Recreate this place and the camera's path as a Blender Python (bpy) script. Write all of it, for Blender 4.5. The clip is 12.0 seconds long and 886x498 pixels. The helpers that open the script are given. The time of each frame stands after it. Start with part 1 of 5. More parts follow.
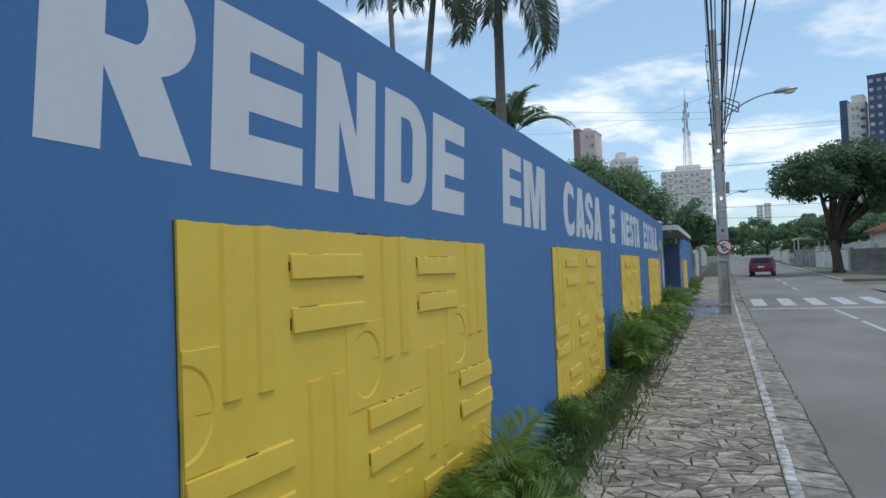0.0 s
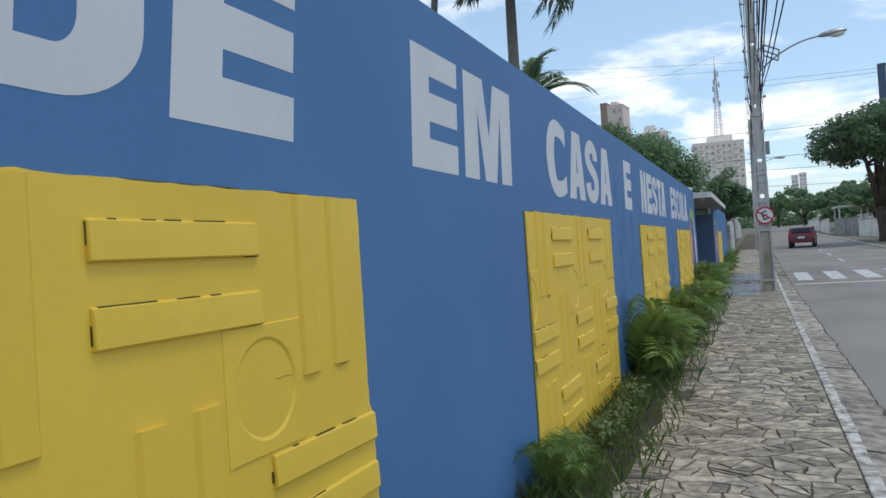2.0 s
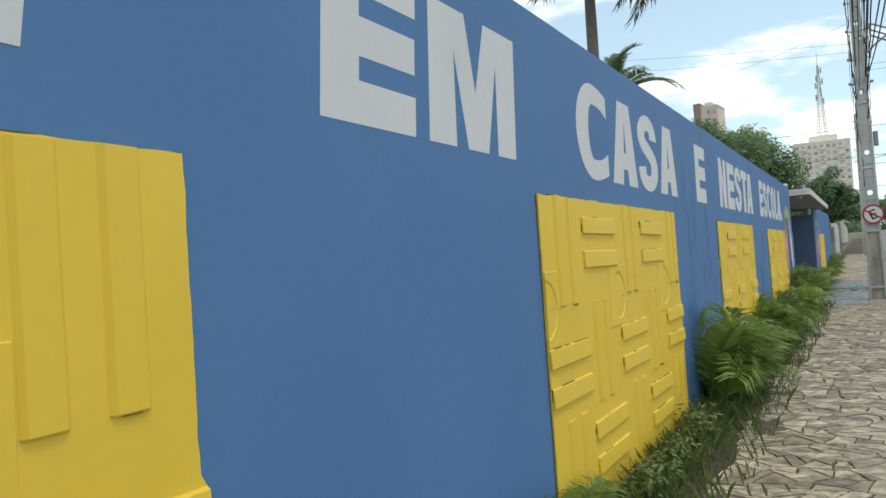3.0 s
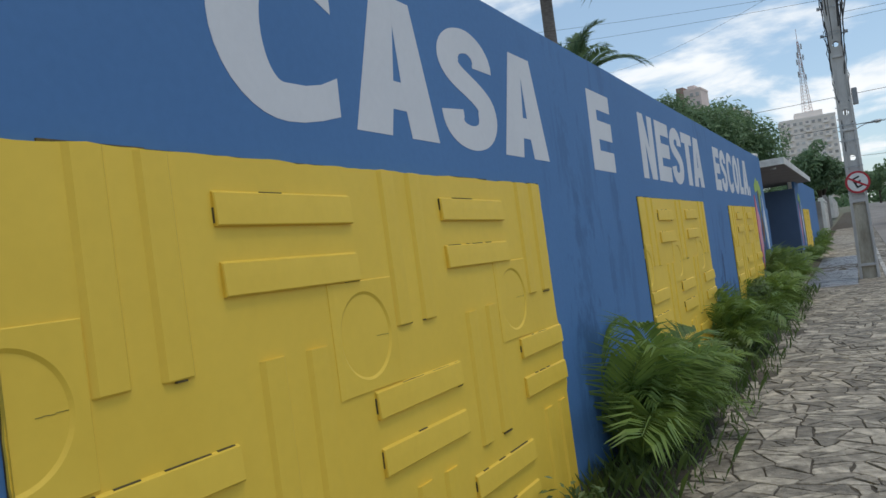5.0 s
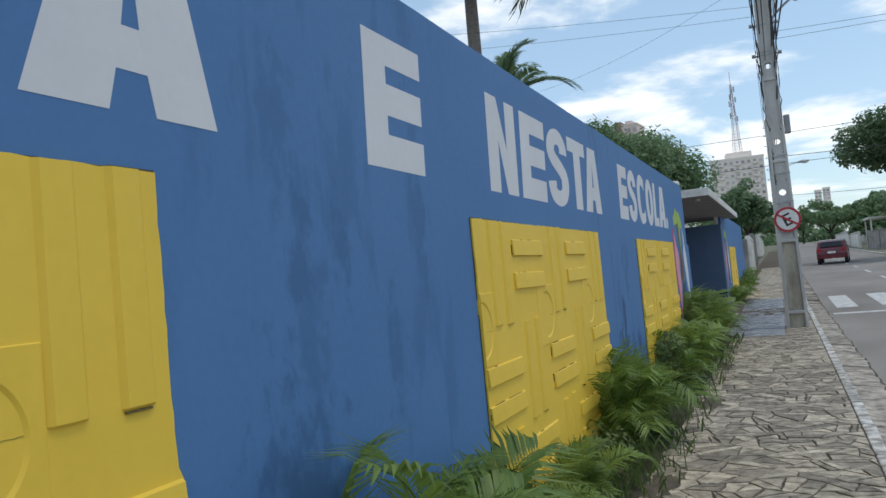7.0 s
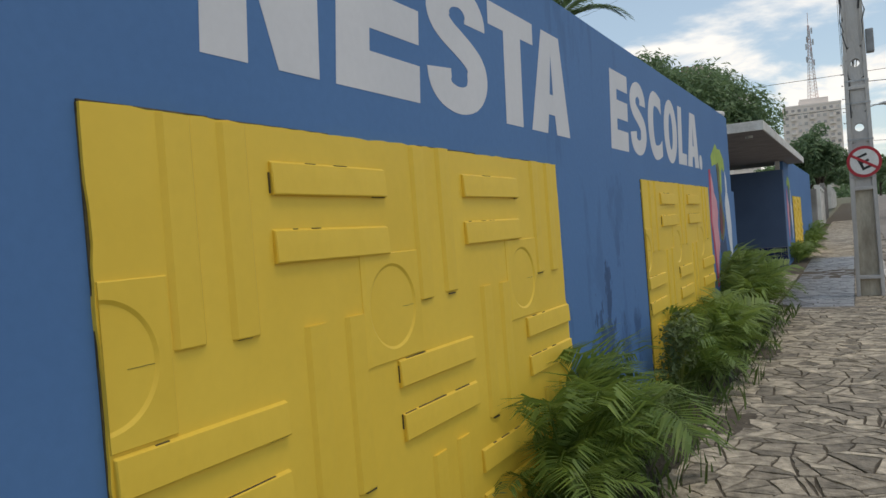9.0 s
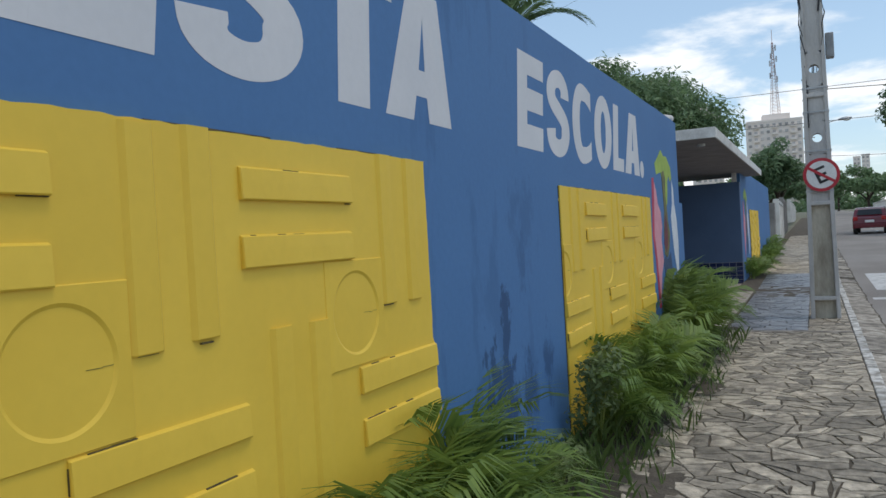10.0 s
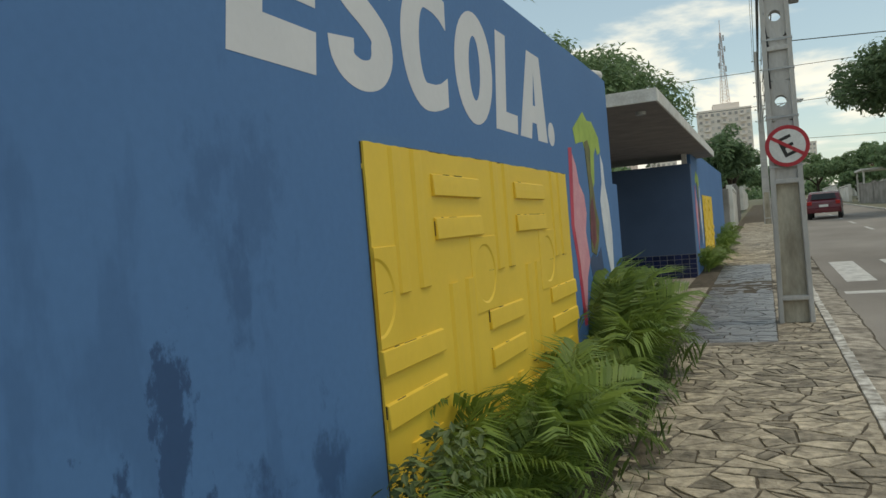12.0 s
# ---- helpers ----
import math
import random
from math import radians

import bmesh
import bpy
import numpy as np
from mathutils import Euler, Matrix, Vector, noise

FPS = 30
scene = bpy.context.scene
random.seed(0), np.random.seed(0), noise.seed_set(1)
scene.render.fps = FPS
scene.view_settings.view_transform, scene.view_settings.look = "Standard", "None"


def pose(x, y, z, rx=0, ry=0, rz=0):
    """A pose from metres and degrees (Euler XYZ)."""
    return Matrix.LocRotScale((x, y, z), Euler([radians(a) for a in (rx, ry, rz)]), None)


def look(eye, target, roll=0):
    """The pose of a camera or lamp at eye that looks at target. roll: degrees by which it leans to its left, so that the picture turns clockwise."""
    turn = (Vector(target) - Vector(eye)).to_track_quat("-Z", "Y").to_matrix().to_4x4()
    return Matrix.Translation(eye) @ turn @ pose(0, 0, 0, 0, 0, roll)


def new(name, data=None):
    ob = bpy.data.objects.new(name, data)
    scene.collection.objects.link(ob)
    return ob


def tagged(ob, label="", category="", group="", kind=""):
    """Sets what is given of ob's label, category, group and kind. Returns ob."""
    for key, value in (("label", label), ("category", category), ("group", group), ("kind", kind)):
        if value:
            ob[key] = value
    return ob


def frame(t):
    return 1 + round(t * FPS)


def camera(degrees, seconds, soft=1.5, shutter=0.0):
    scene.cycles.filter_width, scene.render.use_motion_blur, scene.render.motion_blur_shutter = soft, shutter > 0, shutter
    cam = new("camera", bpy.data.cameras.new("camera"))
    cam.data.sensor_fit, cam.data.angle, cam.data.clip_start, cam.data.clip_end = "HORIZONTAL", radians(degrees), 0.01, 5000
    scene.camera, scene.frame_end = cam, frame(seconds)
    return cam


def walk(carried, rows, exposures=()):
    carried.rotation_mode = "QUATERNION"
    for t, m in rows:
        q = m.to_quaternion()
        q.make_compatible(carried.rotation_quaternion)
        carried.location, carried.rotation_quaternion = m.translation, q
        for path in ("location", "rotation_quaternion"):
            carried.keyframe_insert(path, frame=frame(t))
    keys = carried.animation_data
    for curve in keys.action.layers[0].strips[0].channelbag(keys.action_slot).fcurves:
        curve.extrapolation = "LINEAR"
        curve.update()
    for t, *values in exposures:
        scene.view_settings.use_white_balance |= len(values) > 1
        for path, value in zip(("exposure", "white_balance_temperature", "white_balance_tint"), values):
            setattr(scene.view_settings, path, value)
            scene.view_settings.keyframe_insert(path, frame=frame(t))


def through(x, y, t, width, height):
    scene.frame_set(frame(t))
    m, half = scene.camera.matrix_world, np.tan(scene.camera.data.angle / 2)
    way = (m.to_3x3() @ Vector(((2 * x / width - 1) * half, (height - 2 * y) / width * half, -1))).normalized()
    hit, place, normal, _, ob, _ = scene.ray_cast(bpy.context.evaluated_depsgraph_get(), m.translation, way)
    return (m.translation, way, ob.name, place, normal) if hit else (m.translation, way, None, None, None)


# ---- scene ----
cam = camera(60.6, 12.0)
# the clip's camera brightens and warms its picture along the walk: seconds, stops, kelvin, tint
EXPOSURES = [(0, 0.0, 6300, 9), (0.5, 0.06, 6500, 10), (1.5, 0.08, 6300, 10), (2, 0.16, 6600, 11), (2.5, 0.2, 6900, 9), (3, 0.48, 7700, 7), (3.7, 0.26, 7100, 9), (5.5, -0.08, 6700, 12), (6, 0.4, 7200, 13), (6.5, 0.53, 7400, 10), (7.2, 0.03, 6600, 11), (9, 0.0, 7600, 14), (9.5, 0.0, 6800, 12), (10, 0.07, 6750, 12), (10.5, 0.27, 6700, 12), (11, 0.34, 7000, 10), (11.5, 0.68, 7900, 9), (12, -0.03, 8300, 6)]
PATH = [
    (0, (1.568, -1.012, 1.587), (0.881, 0.865, 1.65), -2.1),
    (0.5, (1.539, -0.378, 1.59), (0.84, 1.496, 1.603), -2.6),
    (1, (1.452, 0.265, 1.606), (0.807, 2.158, 1.634), -3.3),
    (1.5, (1.463, 0.835, 1.574), (0.747, 2.701, 1.649), -2.6),
    (2, (1.408, 1.53, 1.544), (0.645, 3.378, 1.562), -3.8),
    (2.5, (1.417, 2.147, 1.486), (0.63, 3.984, 1.557), -5.1),
    (3, (1.443, 2.773, 1.458), (0.472, 4.521, 1.509), -3.9),
    (3.5, (1.491, 3.472, 1.404), (0.732, 5.319, 1.516), -5.0),
    (3.7, (1.57, 3.792, 1.388), (0.756, 5.617, 1.462), -5.7),
    (5.3, (1.563, 5.798, 1.415), (0.603, 7.552, 1.466), -7.7),
    (5.5, (1.561, 6.026, 1.437), (0.637, 7.8, 1.473), -7.6),
    (6, (1.528, 6.694, 1.383), (0.645, 8.487, 1.434), -11.8),
    (6.5, (1.526, 7.344, 1.442), (0.566, 9.094, 1.558), -8.3),
    (7, (1.481, 8.019, 1.444), (0.673, 9.846, 1.537), -5.4),
    (7.2, (1.489, 8.273, 1.425), (0.636, 10.079, 1.529), -7.0),
    (8.8, (1.535, 10.338, 1.442), (0.561, 12.085, 1.443), -2.8),
    (9, (1.502, 10.641, 1.414), (0.544, 12.396, 1.383), -4.5),
    (9.1, (1.512, 10.757, 1.424), (0.649, 12.561, 1.389), -5.1),
    (9.5, (1.556, 11.173, 1.394), (0.726, 12.992, 1.396), -5.5),
    (10, (1.541, 11.818, 1.427), (0.661, 13.613, 1.404), -3.2),
    (10.5, (1.46, 12.442, 1.455), (0.685, 14.285, 1.452), -3.3),
    (11, (1.458, 13.05, 1.429), (0.61, 14.86, 1.359), -4.9),
    (11.5, (1.336, 13.729, 1.42), (0.53, 15.558, 1.35), -3.8),
    (12, (1.377, 14.256, 1.38), (0.592, 16.095, 1.34), -4.8),
]
walk(cam, [(t, look(eye, target, roll)) for t, eye, target, roll in PATH], EXPOSURES)

# ---- world and sun: bright, hazy daylight with broken cloud ----
SUN_EL, SUN_AZ = radians(69), radians(88)
sky_world = bpy.data.worlds.new("sky_world")
scene.world = sky_world
sky_world.use_nodes = True
wt = sky_world.node_tree
wt.nodes.clear()


def wnode(kind, **values):
    n = wt.nodes.new(kind)
    for key, value in values.items():
        n.inputs[key].default_value = value
    return n


sky = wnode("ShaderNodeTexSky")
sky.sky_type, sky.sun_disc = "NISHITA", False
sky.sun_elevation, sky.sun_rotation = SUN_EL, SUN_AZ
sky.air_density, sky.dust_density, sky.ozone_density = 1.0, 0.6, 2.0
tc = wnode("ShaderNodeTexCoord")
sep = wnode("ShaderNodeSeparateXYZ")
wt.links.new(tc.outputs["Generated"], sep.inputs[0])
lift = wnode("ShaderNodeMath")
lift.operation = "MAXIMUM"
lift.inputs[1].default_value = 0.0
wt.links.new(sep.outputs["Z"], lift.inputs[0])
plus = wnode("ShaderNodeMath")
plus.operation = "ADD"
plus.inputs[1].default_value = 0.16
wt.links.new(lift.outputs[0], plus.inputs[0])
flat = wnode("ShaderNodeVectorMath")
flat.operation = "DIVIDE"
wt.links.new(tc.outputs["Generated"], flat.inputs[0])
tri = wnode("ShaderNodeCombineXYZ")
for axis in range(3):
    wt.links.new(plus.outputs[0], tri.inputs[axis])
wt.links.new(tri.outputs[0], flat.inputs[1])
cloud = wnode("ShaderNodeTexNoise", Scale=1.45, Detail=9.0, Roughness=0.56, Distortion=0.25)
wt.links.new(flat.outputs[0], cloud.inputs["Vector"])
cover = wnode("ShaderNodeMapRange")
cover.interpolation_type = "SMOOTHSTEP"
cover.inputs["From Min"].default_value, cover.inputs["From Max"].default_value = 0.485, 0.635
wt.links.new(cloud.outputs["Fac"], cover.inputs["Value"])
shade = wnode("ShaderNodeTexNoise", Scale=2.6, Detail=5.0)
wt.links.new(flat.outputs[0], shade.inputs["Vector"])
grey = wnode("ShaderNodeMixRGB")
grey.inputs[1].default_value, grey.inputs[2].default_value = (6.0, 6.7, 7.4, 1), (8.6, 8.9, 9.0, 1)
wt.links.new(shade.outputs["Fac"], grey.inputs[0])
haze = wnode("ShaderNodeMixRGB")
haze.inputs[0].default_value = 0.3
haze.inputs[2].default_value = (4.6, 6.9, 8.8, 1)
wt.links.new(sky.outputs[0], haze.inputs[1])
mixed = wnode("ShaderNodeMixRGB")
wt.links.new(cover.outputs[0], mixed.inputs[0])
wt.links.new(haze.outputs[0], mixed.inputs[1])
wt.links.new(grey.outputs[0], mixed.inputs[2])
back = wnode("ShaderNodeBackground", Strength=0.135)
wt.links.new(mixed.outputs[0], back.inputs["Color"])
out = wnode("ShaderNodeOutputWorld")
wt.links.new(back.outputs[0], out.inputs[0])

sun = new("sun", bpy.data.lights.new("sun", "SUN"))
sun.data.energy, sun.data.angle, sun.data.color = 1.0, radians(14), (1.0, 0.95, 0.87)
sun_way = Vector((math.sin(SUN_AZ) * math.cos(SUN_EL), math.cos(SUN_AZ) * math.cos(SUN_EL), math.sin(SUN_EL)))
sun.matrix_world = look(sun_way * 60, (0, 0, 0))

# ---- materials ----
def surface(name, light, dark, scale=4.0, rough=0.8, bump=0.15, fine=60.0, spread=0.35, metal=0.0, vary=0.0, island=0.0, stretch=(1, 1, 1), spec=0.4, grit=1.0):
    """A rough surface: two tones in broad stains, fine grain and relief; vary: lightness by piece; island: by loose part."""
    m = bpy.data.materials.new(name)
    m.use_nodes = True
    t = m.node_tree
    p = t.nodes["Principled BSDF"]
    co = t.nodes.new("ShaderNodeTexCoord")
    mp = t.nodes.new("ShaderNodeMapping")
    mp.inputs["Scale"].default_value = stretch
    t.links.new(co.outputs["Object"], mp.inputs[0])
    broad, grain = t.nodes.new("ShaderNodeTexNoise"), t.nodes.new("ShaderNodeTexNoise")
    broad.inputs["Scale"].default_value, broad.inputs["Detail"].default_value = scale, 6
    grain.inputs["Scale"].default_value, grain.inputs["Detail"].default_value = fine, 4
    info = t.nodes.new("ShaderNodeObjectInfo")
    geo = t.nodes.new("ShaderNodeNewGeometry")
    if vary or island:
        shift = t.nodes.new("ShaderNodeVectorMath")
        shift.operation = "MULTIPLY_ADD"
        shift.inputs[0].default_value = (7, 5, 3)
        who = t.nodes.new("ShaderNodeMath")
        who.operation = "ADD"
        t.links.new(info.outputs["Random"], who.inputs[0])
        t.links.new(geo.outputs["Random Per Island"], who.inputs[1])
        t.links.new(who.outputs[0], shift.inputs[1])
        t.links.new(mp.outputs[0], shift.inputs[2])
        source = shift.outputs[0]
    else:
        source = mp.outputs[0]
    for n in (broad, grain):
        t.links.new(source, n.inputs["Vector"])
    ramp = t.nodes.new("ShaderNodeMapRange")
    ramp.inputs["From Min"].default_value, ramp.inputs["From Max"].default_value = 0.5 - spread / 2, 0.5 + spread / 2
    t.links.new(broad.outputs["Fac"], ramp.inputs["Value"])
    mix = t.nodes.new("ShaderNodeMixRGB")
    mix.inputs[1].default_value, mix.inputs[2].default_value = (*dark, 1), (*light, 1)
    t.links.new(ramp.outputs[0], mix.inputs[0])
    g = t.nodes.new("ShaderNodeMapRange")
    g.inputs["From Min"].default_value, g.inputs["From Max"].default_value = 0.3, 0.7
    g.inputs["To Min"].default_value, g.inputs["To Max"].default_value = 1 - 0.07 * grit, 1 + 0.05 * grit
    t.links.new(grain.outputs["Fac"], g.inputs["Value"])
    value = g.outputs[0]
    for amount, output in ((vary, info.outputs["Random"]), (island, geo.outputs["Random Per Island"])):
        if amount:
            r = t.nodes.new("ShaderNodeMapRange")
            r.inputs["To Min"].default_value, r.inputs["To Max"].default_value = 1 - amount, 1 + amount
            t.links.new(output, r.inputs["Value"])
            mul = t.nodes.new("ShaderNodeMath")
            mul.operation = "MULTIPLY"
            t.links.new(value, mul.inputs[0])
            t.links.new(r.outputs[0], mul.inputs[1])
            value = mul.outputs[0]
    tint = t.nodes.new("ShaderNodeVectorMath")
    tint.operation = "SCALE"
    t.links.new(mix.outputs[0], tint.inputs[0])
    t.links.new(value, tint.inputs["Scale"])
    t.links.new(tint.outputs[0], p.inputs["Base Color"])
    p.inputs["Roughness"].default_value, p.inputs["Metallic"].default_value = rough, metal
    p.inputs["Specular IOR Level"].default_value = spec
    if bump:
        b = t.nodes.new("ShaderNodeBump")
        b.inputs["Strength"].default_value, b.inputs["Distance"].default_value = bump, 0.02
        t.links.new(grain.outputs["Fac"], b.inputs["Height"])
        t.links.new(b.outputs[0], p.inputs["Normal"])
    return m


def leafy(name, light, dark, through=0.25, rough=0.5):
    """Leaves: each one its own green, with some light passing through."""
    m = bpy.data.materials.new(name)
    m.use_nodes = True
    t = m.node_tree
    p = t.nodes["Principled BSDF"]
    geo, info = t.nodes.new("ShaderNodeNewGeometry"), t.nodes.new("ShaderNodeObjectInfo")
    co, n = t.nodes.new("ShaderNodeTexCoord"), t.nodes.new("ShaderNodeTexNoise")
    n.inputs["Scale"].default_value = 1.3
    t.links.new(co.outputs["Object"], n.inputs["Vector"])
    a = t.nodes.new("ShaderNodeMath")
    a.operation = "MULTIPLY_ADD"
    a.inputs[1].default_value = 0.55
    t.links.new(geo.outputs["Random Per Island"], a.inputs[0])
    b = t.nodes.new("ShaderNodeMath")
    b.operation = "MULTIPLY_ADD"
    b.inputs[1].default_value = 0.35
    t.links.new(info.outputs["Random"], b.inputs[0])
    c = t.nodes.new("ShaderNodeMath")
    c.operation = "MULTIPLY"
    c.inputs[1].default_value = 0.3
    t.links.new(n.outputs["Fac"], c.inputs[0])
    t.links.new(c.outputs[0], b.inputs[2])
    t.links.new(b.outputs[0], a.inputs[2])
    mix = t.nodes.new("ShaderNodeMixRGB")
    mix.inputs[1].default_value, mix.inputs[2].default_value = (*dark, 1), (*light, 1)
    t.links.new(a.outputs[0], mix.inputs[0])
    t.links.new(mix.outputs[0], p.inputs["Base Color"])
    p.inputs["Roughness"].default_value, p.inputs["Specular IOR Level"].default_value = rough, 0.35
    tr, add = t.nodes.new("ShaderNodeBsdfTranslucent"), t.nodes.new("ShaderNodeMixShader")
    add.inputs[0].default_value = through
    t.links.new(mix.outputs[0], tr.inputs[0])
    t.links.new(p.outputs[0], add.inputs[1])
    t.links.new(tr.outputs[0], add.inputs[2])
    t.links.new(add.outputs[0], t.nodes["Material Output"].inputs[0])
    return m


def damp_paint(name, light, dark, damp):
    """Matt wall paint with broad fading, dust, and damp streaks that run down."""
    m = surface(name, light, dark, scale=0.9, rough=0.62, bump=0.02, fine=30, spread=0.6, spec=0.25, grit=0.5)
    t = m.node_tree
    p = t.nodes["Principled BSDF"]
    old = p.inputs["Base Color"].links[0].from_socket
    co = t.nodes.new("ShaderNodeTexCoord")
    mp = t.nodes.new("ShaderNodeMapping")
    mp.inputs["Scale"].default_value = (1, 4.2, 1.25)
    t.links.new(co.outputs["Object"], mp.inputs[0])
    n = t.nodes.new("ShaderNodeTexNoise")
    n.inputs["Scale"].default_value, n.inputs["Detail"].default_value, n.inputs["Roughness"].default_value = 1.0, 5, 0.6
    t.links.new(mp.outputs[0], n.inputs["Vector"])
    streak = t.nodes.new("ShaderNodeMapRange")
    streak.interpolation_type = "SMOOTHSTEP"
    streak.inputs["From Min"].default_value, streak.inputs["From Max"].default_value = 0.53, 0.64
    t.links.new(n.outputs["Fac"], streak.inputs["Value"])
    s = t.nodes.new("ShaderNodeSeparateXYZ")
    t.links.new(co.outputs["Object"], s.inputs[0])
    total = None
    for y0, half in ((10.55, 1.15), (15.5, 1.0)):
        d = t.nodes.new("ShaderNodeMath")
        d.operation = "SUBTRACT"
        d.inputs[1].default_value = y0
        t.links.new(s.outputs["Y"], d.inputs[0])
        e = t.nodes.new("ShaderNodeMath")
        e.operation = "ABSOLUTE"
        t.links.new(d.outputs[0], e.inputs[0])
        f = t.nodes.new("ShaderNodeMapRange")
        f.interpolation_type = "SMOOTHSTEP"
        f.inputs["From Min"].default_value, f.inputs["From Max"].default_value = half, half * 0.6
        t.links.new(e.outputs[0], f.inputs["Value"])
        if total is None:
            total = f.outputs[0]
        else:
            g = t.nodes.new("ShaderNodeMath")
            g.operation = "MAXIMUM"
            t.links.new(total, g.inputs[0])
            t.links.new(f.outputs[0], g.inputs[1])
            total = g.outputs[0]
    # damp blots with ragged rims: height, width and strength of each
    rag = t.nodes.new("ShaderNodeTexNoise")
    rag.inputs["Scale"].default_value, rag.inputs["Detail"].default_value, rag.inputs["Roughness"].default_value = 1.0, 6, 0.62
    fray = t.nodes.new("ShaderNodeMapping")
    fray.inputs["Scale"].default_value = (1, 11, 7)
    t.links.new(co.outputs["Object"], fray.inputs[0])
    t.links.new(fray.outputs[0], rag.inputs["Vector"])
    rim = t.nodes.new("ShaderNodeMapRange")
    rim.inputs["From Min"].default_value, rim.inputs["From Max"].default_value = 0.3, 0.7
    rim.inputs["To Min"].default_value, rim.inputs["To Max"].default_value = 0.15, 1.85
    t.links.new(rag.outputs["Fac"], rim.inputs["Value"])
    k = None
    for by, bz, ry, rz, force in ((10.08, 2.05, 0.10, 0.30, 0.35), (10.17, 1.62, 0.08, 0.28, 0.5), (10.43, 1.64, 0.06, 0.22, 0.5), (10.2, 1.3, 0.12, 0.35, 0.35),
                                  (11.12, 1.75, 0.09, 0.5, 0.42), (10.82, 1.2, 0.09, 0.28, 0.4), (10.1, 0.7, 0.26, 0.5, 0.55), (15.69, 0.92, 0.075, 0.26, 1.0), (15.62, 0.52, 0.24, 0.36, 1.0), (16.03, 0.5, 0.13, 0.26, 0.9),
                                  (15.99, 1.3, 0.06, 0.24, 0.5), (16.1, 1.55, 0.14, 0.24, 0.35), (16.39, 0.62, 0.09, 0.24, 0.8), (15.88, 1.54, 0.07, 0.18, 0.35)):
        off = t.nodes.new("ShaderNodeVectorMath")
        off.operation = "MULTIPLY_ADD"
        off.inputs[1].default_value, off.inputs[2].default_value = (0, 1 / ry, 1 / rz), (0, -by / ry, -bz / rz)
        t.links.new(co.outputs["Object"], off.inputs[0])
        reach = t.nodes.new("ShaderNodeVectorMath")
        reach.operation = "LENGTH"
        t.links.new(off.outputs[0], reach.inputs[0])
        edge = t.nodes.new("ShaderNodeMath")
        edge.operation = "SUBTRACT"
        t.links.new(rim.outputs[0], edge.inputs[0])
        t.links.new(reach.outputs["Value"], edge.inputs[1])
        blot = t.nodes.new("ShaderNodeMapRange")
        blot.interpolation_type = "SMOOTHSTEP"
        blot.inputs["From Min"].default_value, blot.inputs["From Max"].default_value = (-0.08, 0.35) if force == 1.0 else (-0.25, 0.75)
        blot.inputs["To Max"].default_value = force * 0.75
        t.links.new(edge.outputs[0], blot.inputs["Value"])
        if k is None:
            k = blot.outputs[0]
        else:
            more = t.nodes.new("ShaderNodeMath")
            more.operation = "MAXIMUM"
            t.links.new(k, more.inputs[0])
            t.links.new(blot.outputs[0], more.inputs[1])
            k = more.outputs[0]
    faint = t.nodes.new("ShaderNodeMath")
    faint.operation = "MULTIPLY"
    t.links.new(streak.outputs[0], faint.inputs[0])
    t.links.new(total, faint.inputs[1])
    thin = t.nodes.new("ShaderNodeMath")
    thin.operation = "MULTIPLY"
    thin.inputs[1].default_value = 0.22
    t.links.new(faint.outputs[0], thin.inputs[0])
    q = t.nodes.new("ShaderNodeMath")
    q.operation = "MAXIMUM"
    t.links.new(k, q.inputs[0])
    t.links.new(thin.outputs[0], q.inputs[1])
    mix = t.nodes.new("ShaderNodeMixRGB")
    mix.inputs[2].default_value = (*damp, 1)
    t.links.new(q.outputs[0], mix.inputs[0])
    t.links.new(old, mix.inputs[1])
    t.links.new(mix.outputs[0], p.inputs["Base Color"])
    return m


BLUE = damp_paint("blue_wall_paint", (0.084, 0.20, 0.405), (0.068, 0.17, 0.36), (0.02, 0.052, 0.13))
# recess walls: a darker, greyer blue than the street wall
DARKBLUE = surface("darker_recess_blue", (0.085, 0.14, 0.245), (0.07, 0.118, 0.21), 1.2, 0.6, 0.1, 45)
YELLOW = surface("yellow_relief_paint", (0.86, 0.58, 0.075), (0.77, 0.50, 0.055), 1.6, 0.5, 0.012, 26, 0.6, spec=0.3, grit=0.25)
WORN = surface("grimy_chipped_edge", (0.16, 0.12, 0.04), (0.05, 0.045, 0.03), 14, 0.9, 0.4, 60)
WHITE = surface("white_letter_paint", (0.68, 0.67, 0.68), (0.60, 0.60, 0.62), 2, 0.6, 0.008, 30, 0.5, grit=0.3)
PINK = surface("pink_mural_paint", (0.75, 0.36, 0.40), (0.66, 0.26, 0.32), 6, 0.6, 0.1)
RED = surface("red_mural_paint", (0.60, 0.06, 0.10), (0.48, 0.04, 0.08), 6, 0.6, 0.1)
LIME = surface("lime_mural_paint", (0.40, 0.52, 0.10), (0.28, 0.40, 0.07), 6, 0.6, 0.1)
DEEPRED = surface("dark_red_mural_paint", (0.22, 0.05, 0.06), (0.12, 0.03, 0.04), 8, 0.6, 0.1)
NAVY = surface("navy_mural_paint", (0.04, 0.08, 0.17), (0.03, 0.06, 0.13), 6, 0.6, 0.1)
OLIVE = surface("olive_mural_paint", (0.20, 0.18, 0.06), (0.10, 0.11, 0.05), 8, 0.6, 0.1)
PALE = surface("white_mural_paint", (0.74, 0.75, 0.77), (0.62, 0.64, 0.68), 6, 0.6, 0.1)
FASCIA = surface("white_slab_paint", (0.74, 0.72, 0.68), (0.55, 0.52, 0.48), 5, 0.7, 0.2, 40)
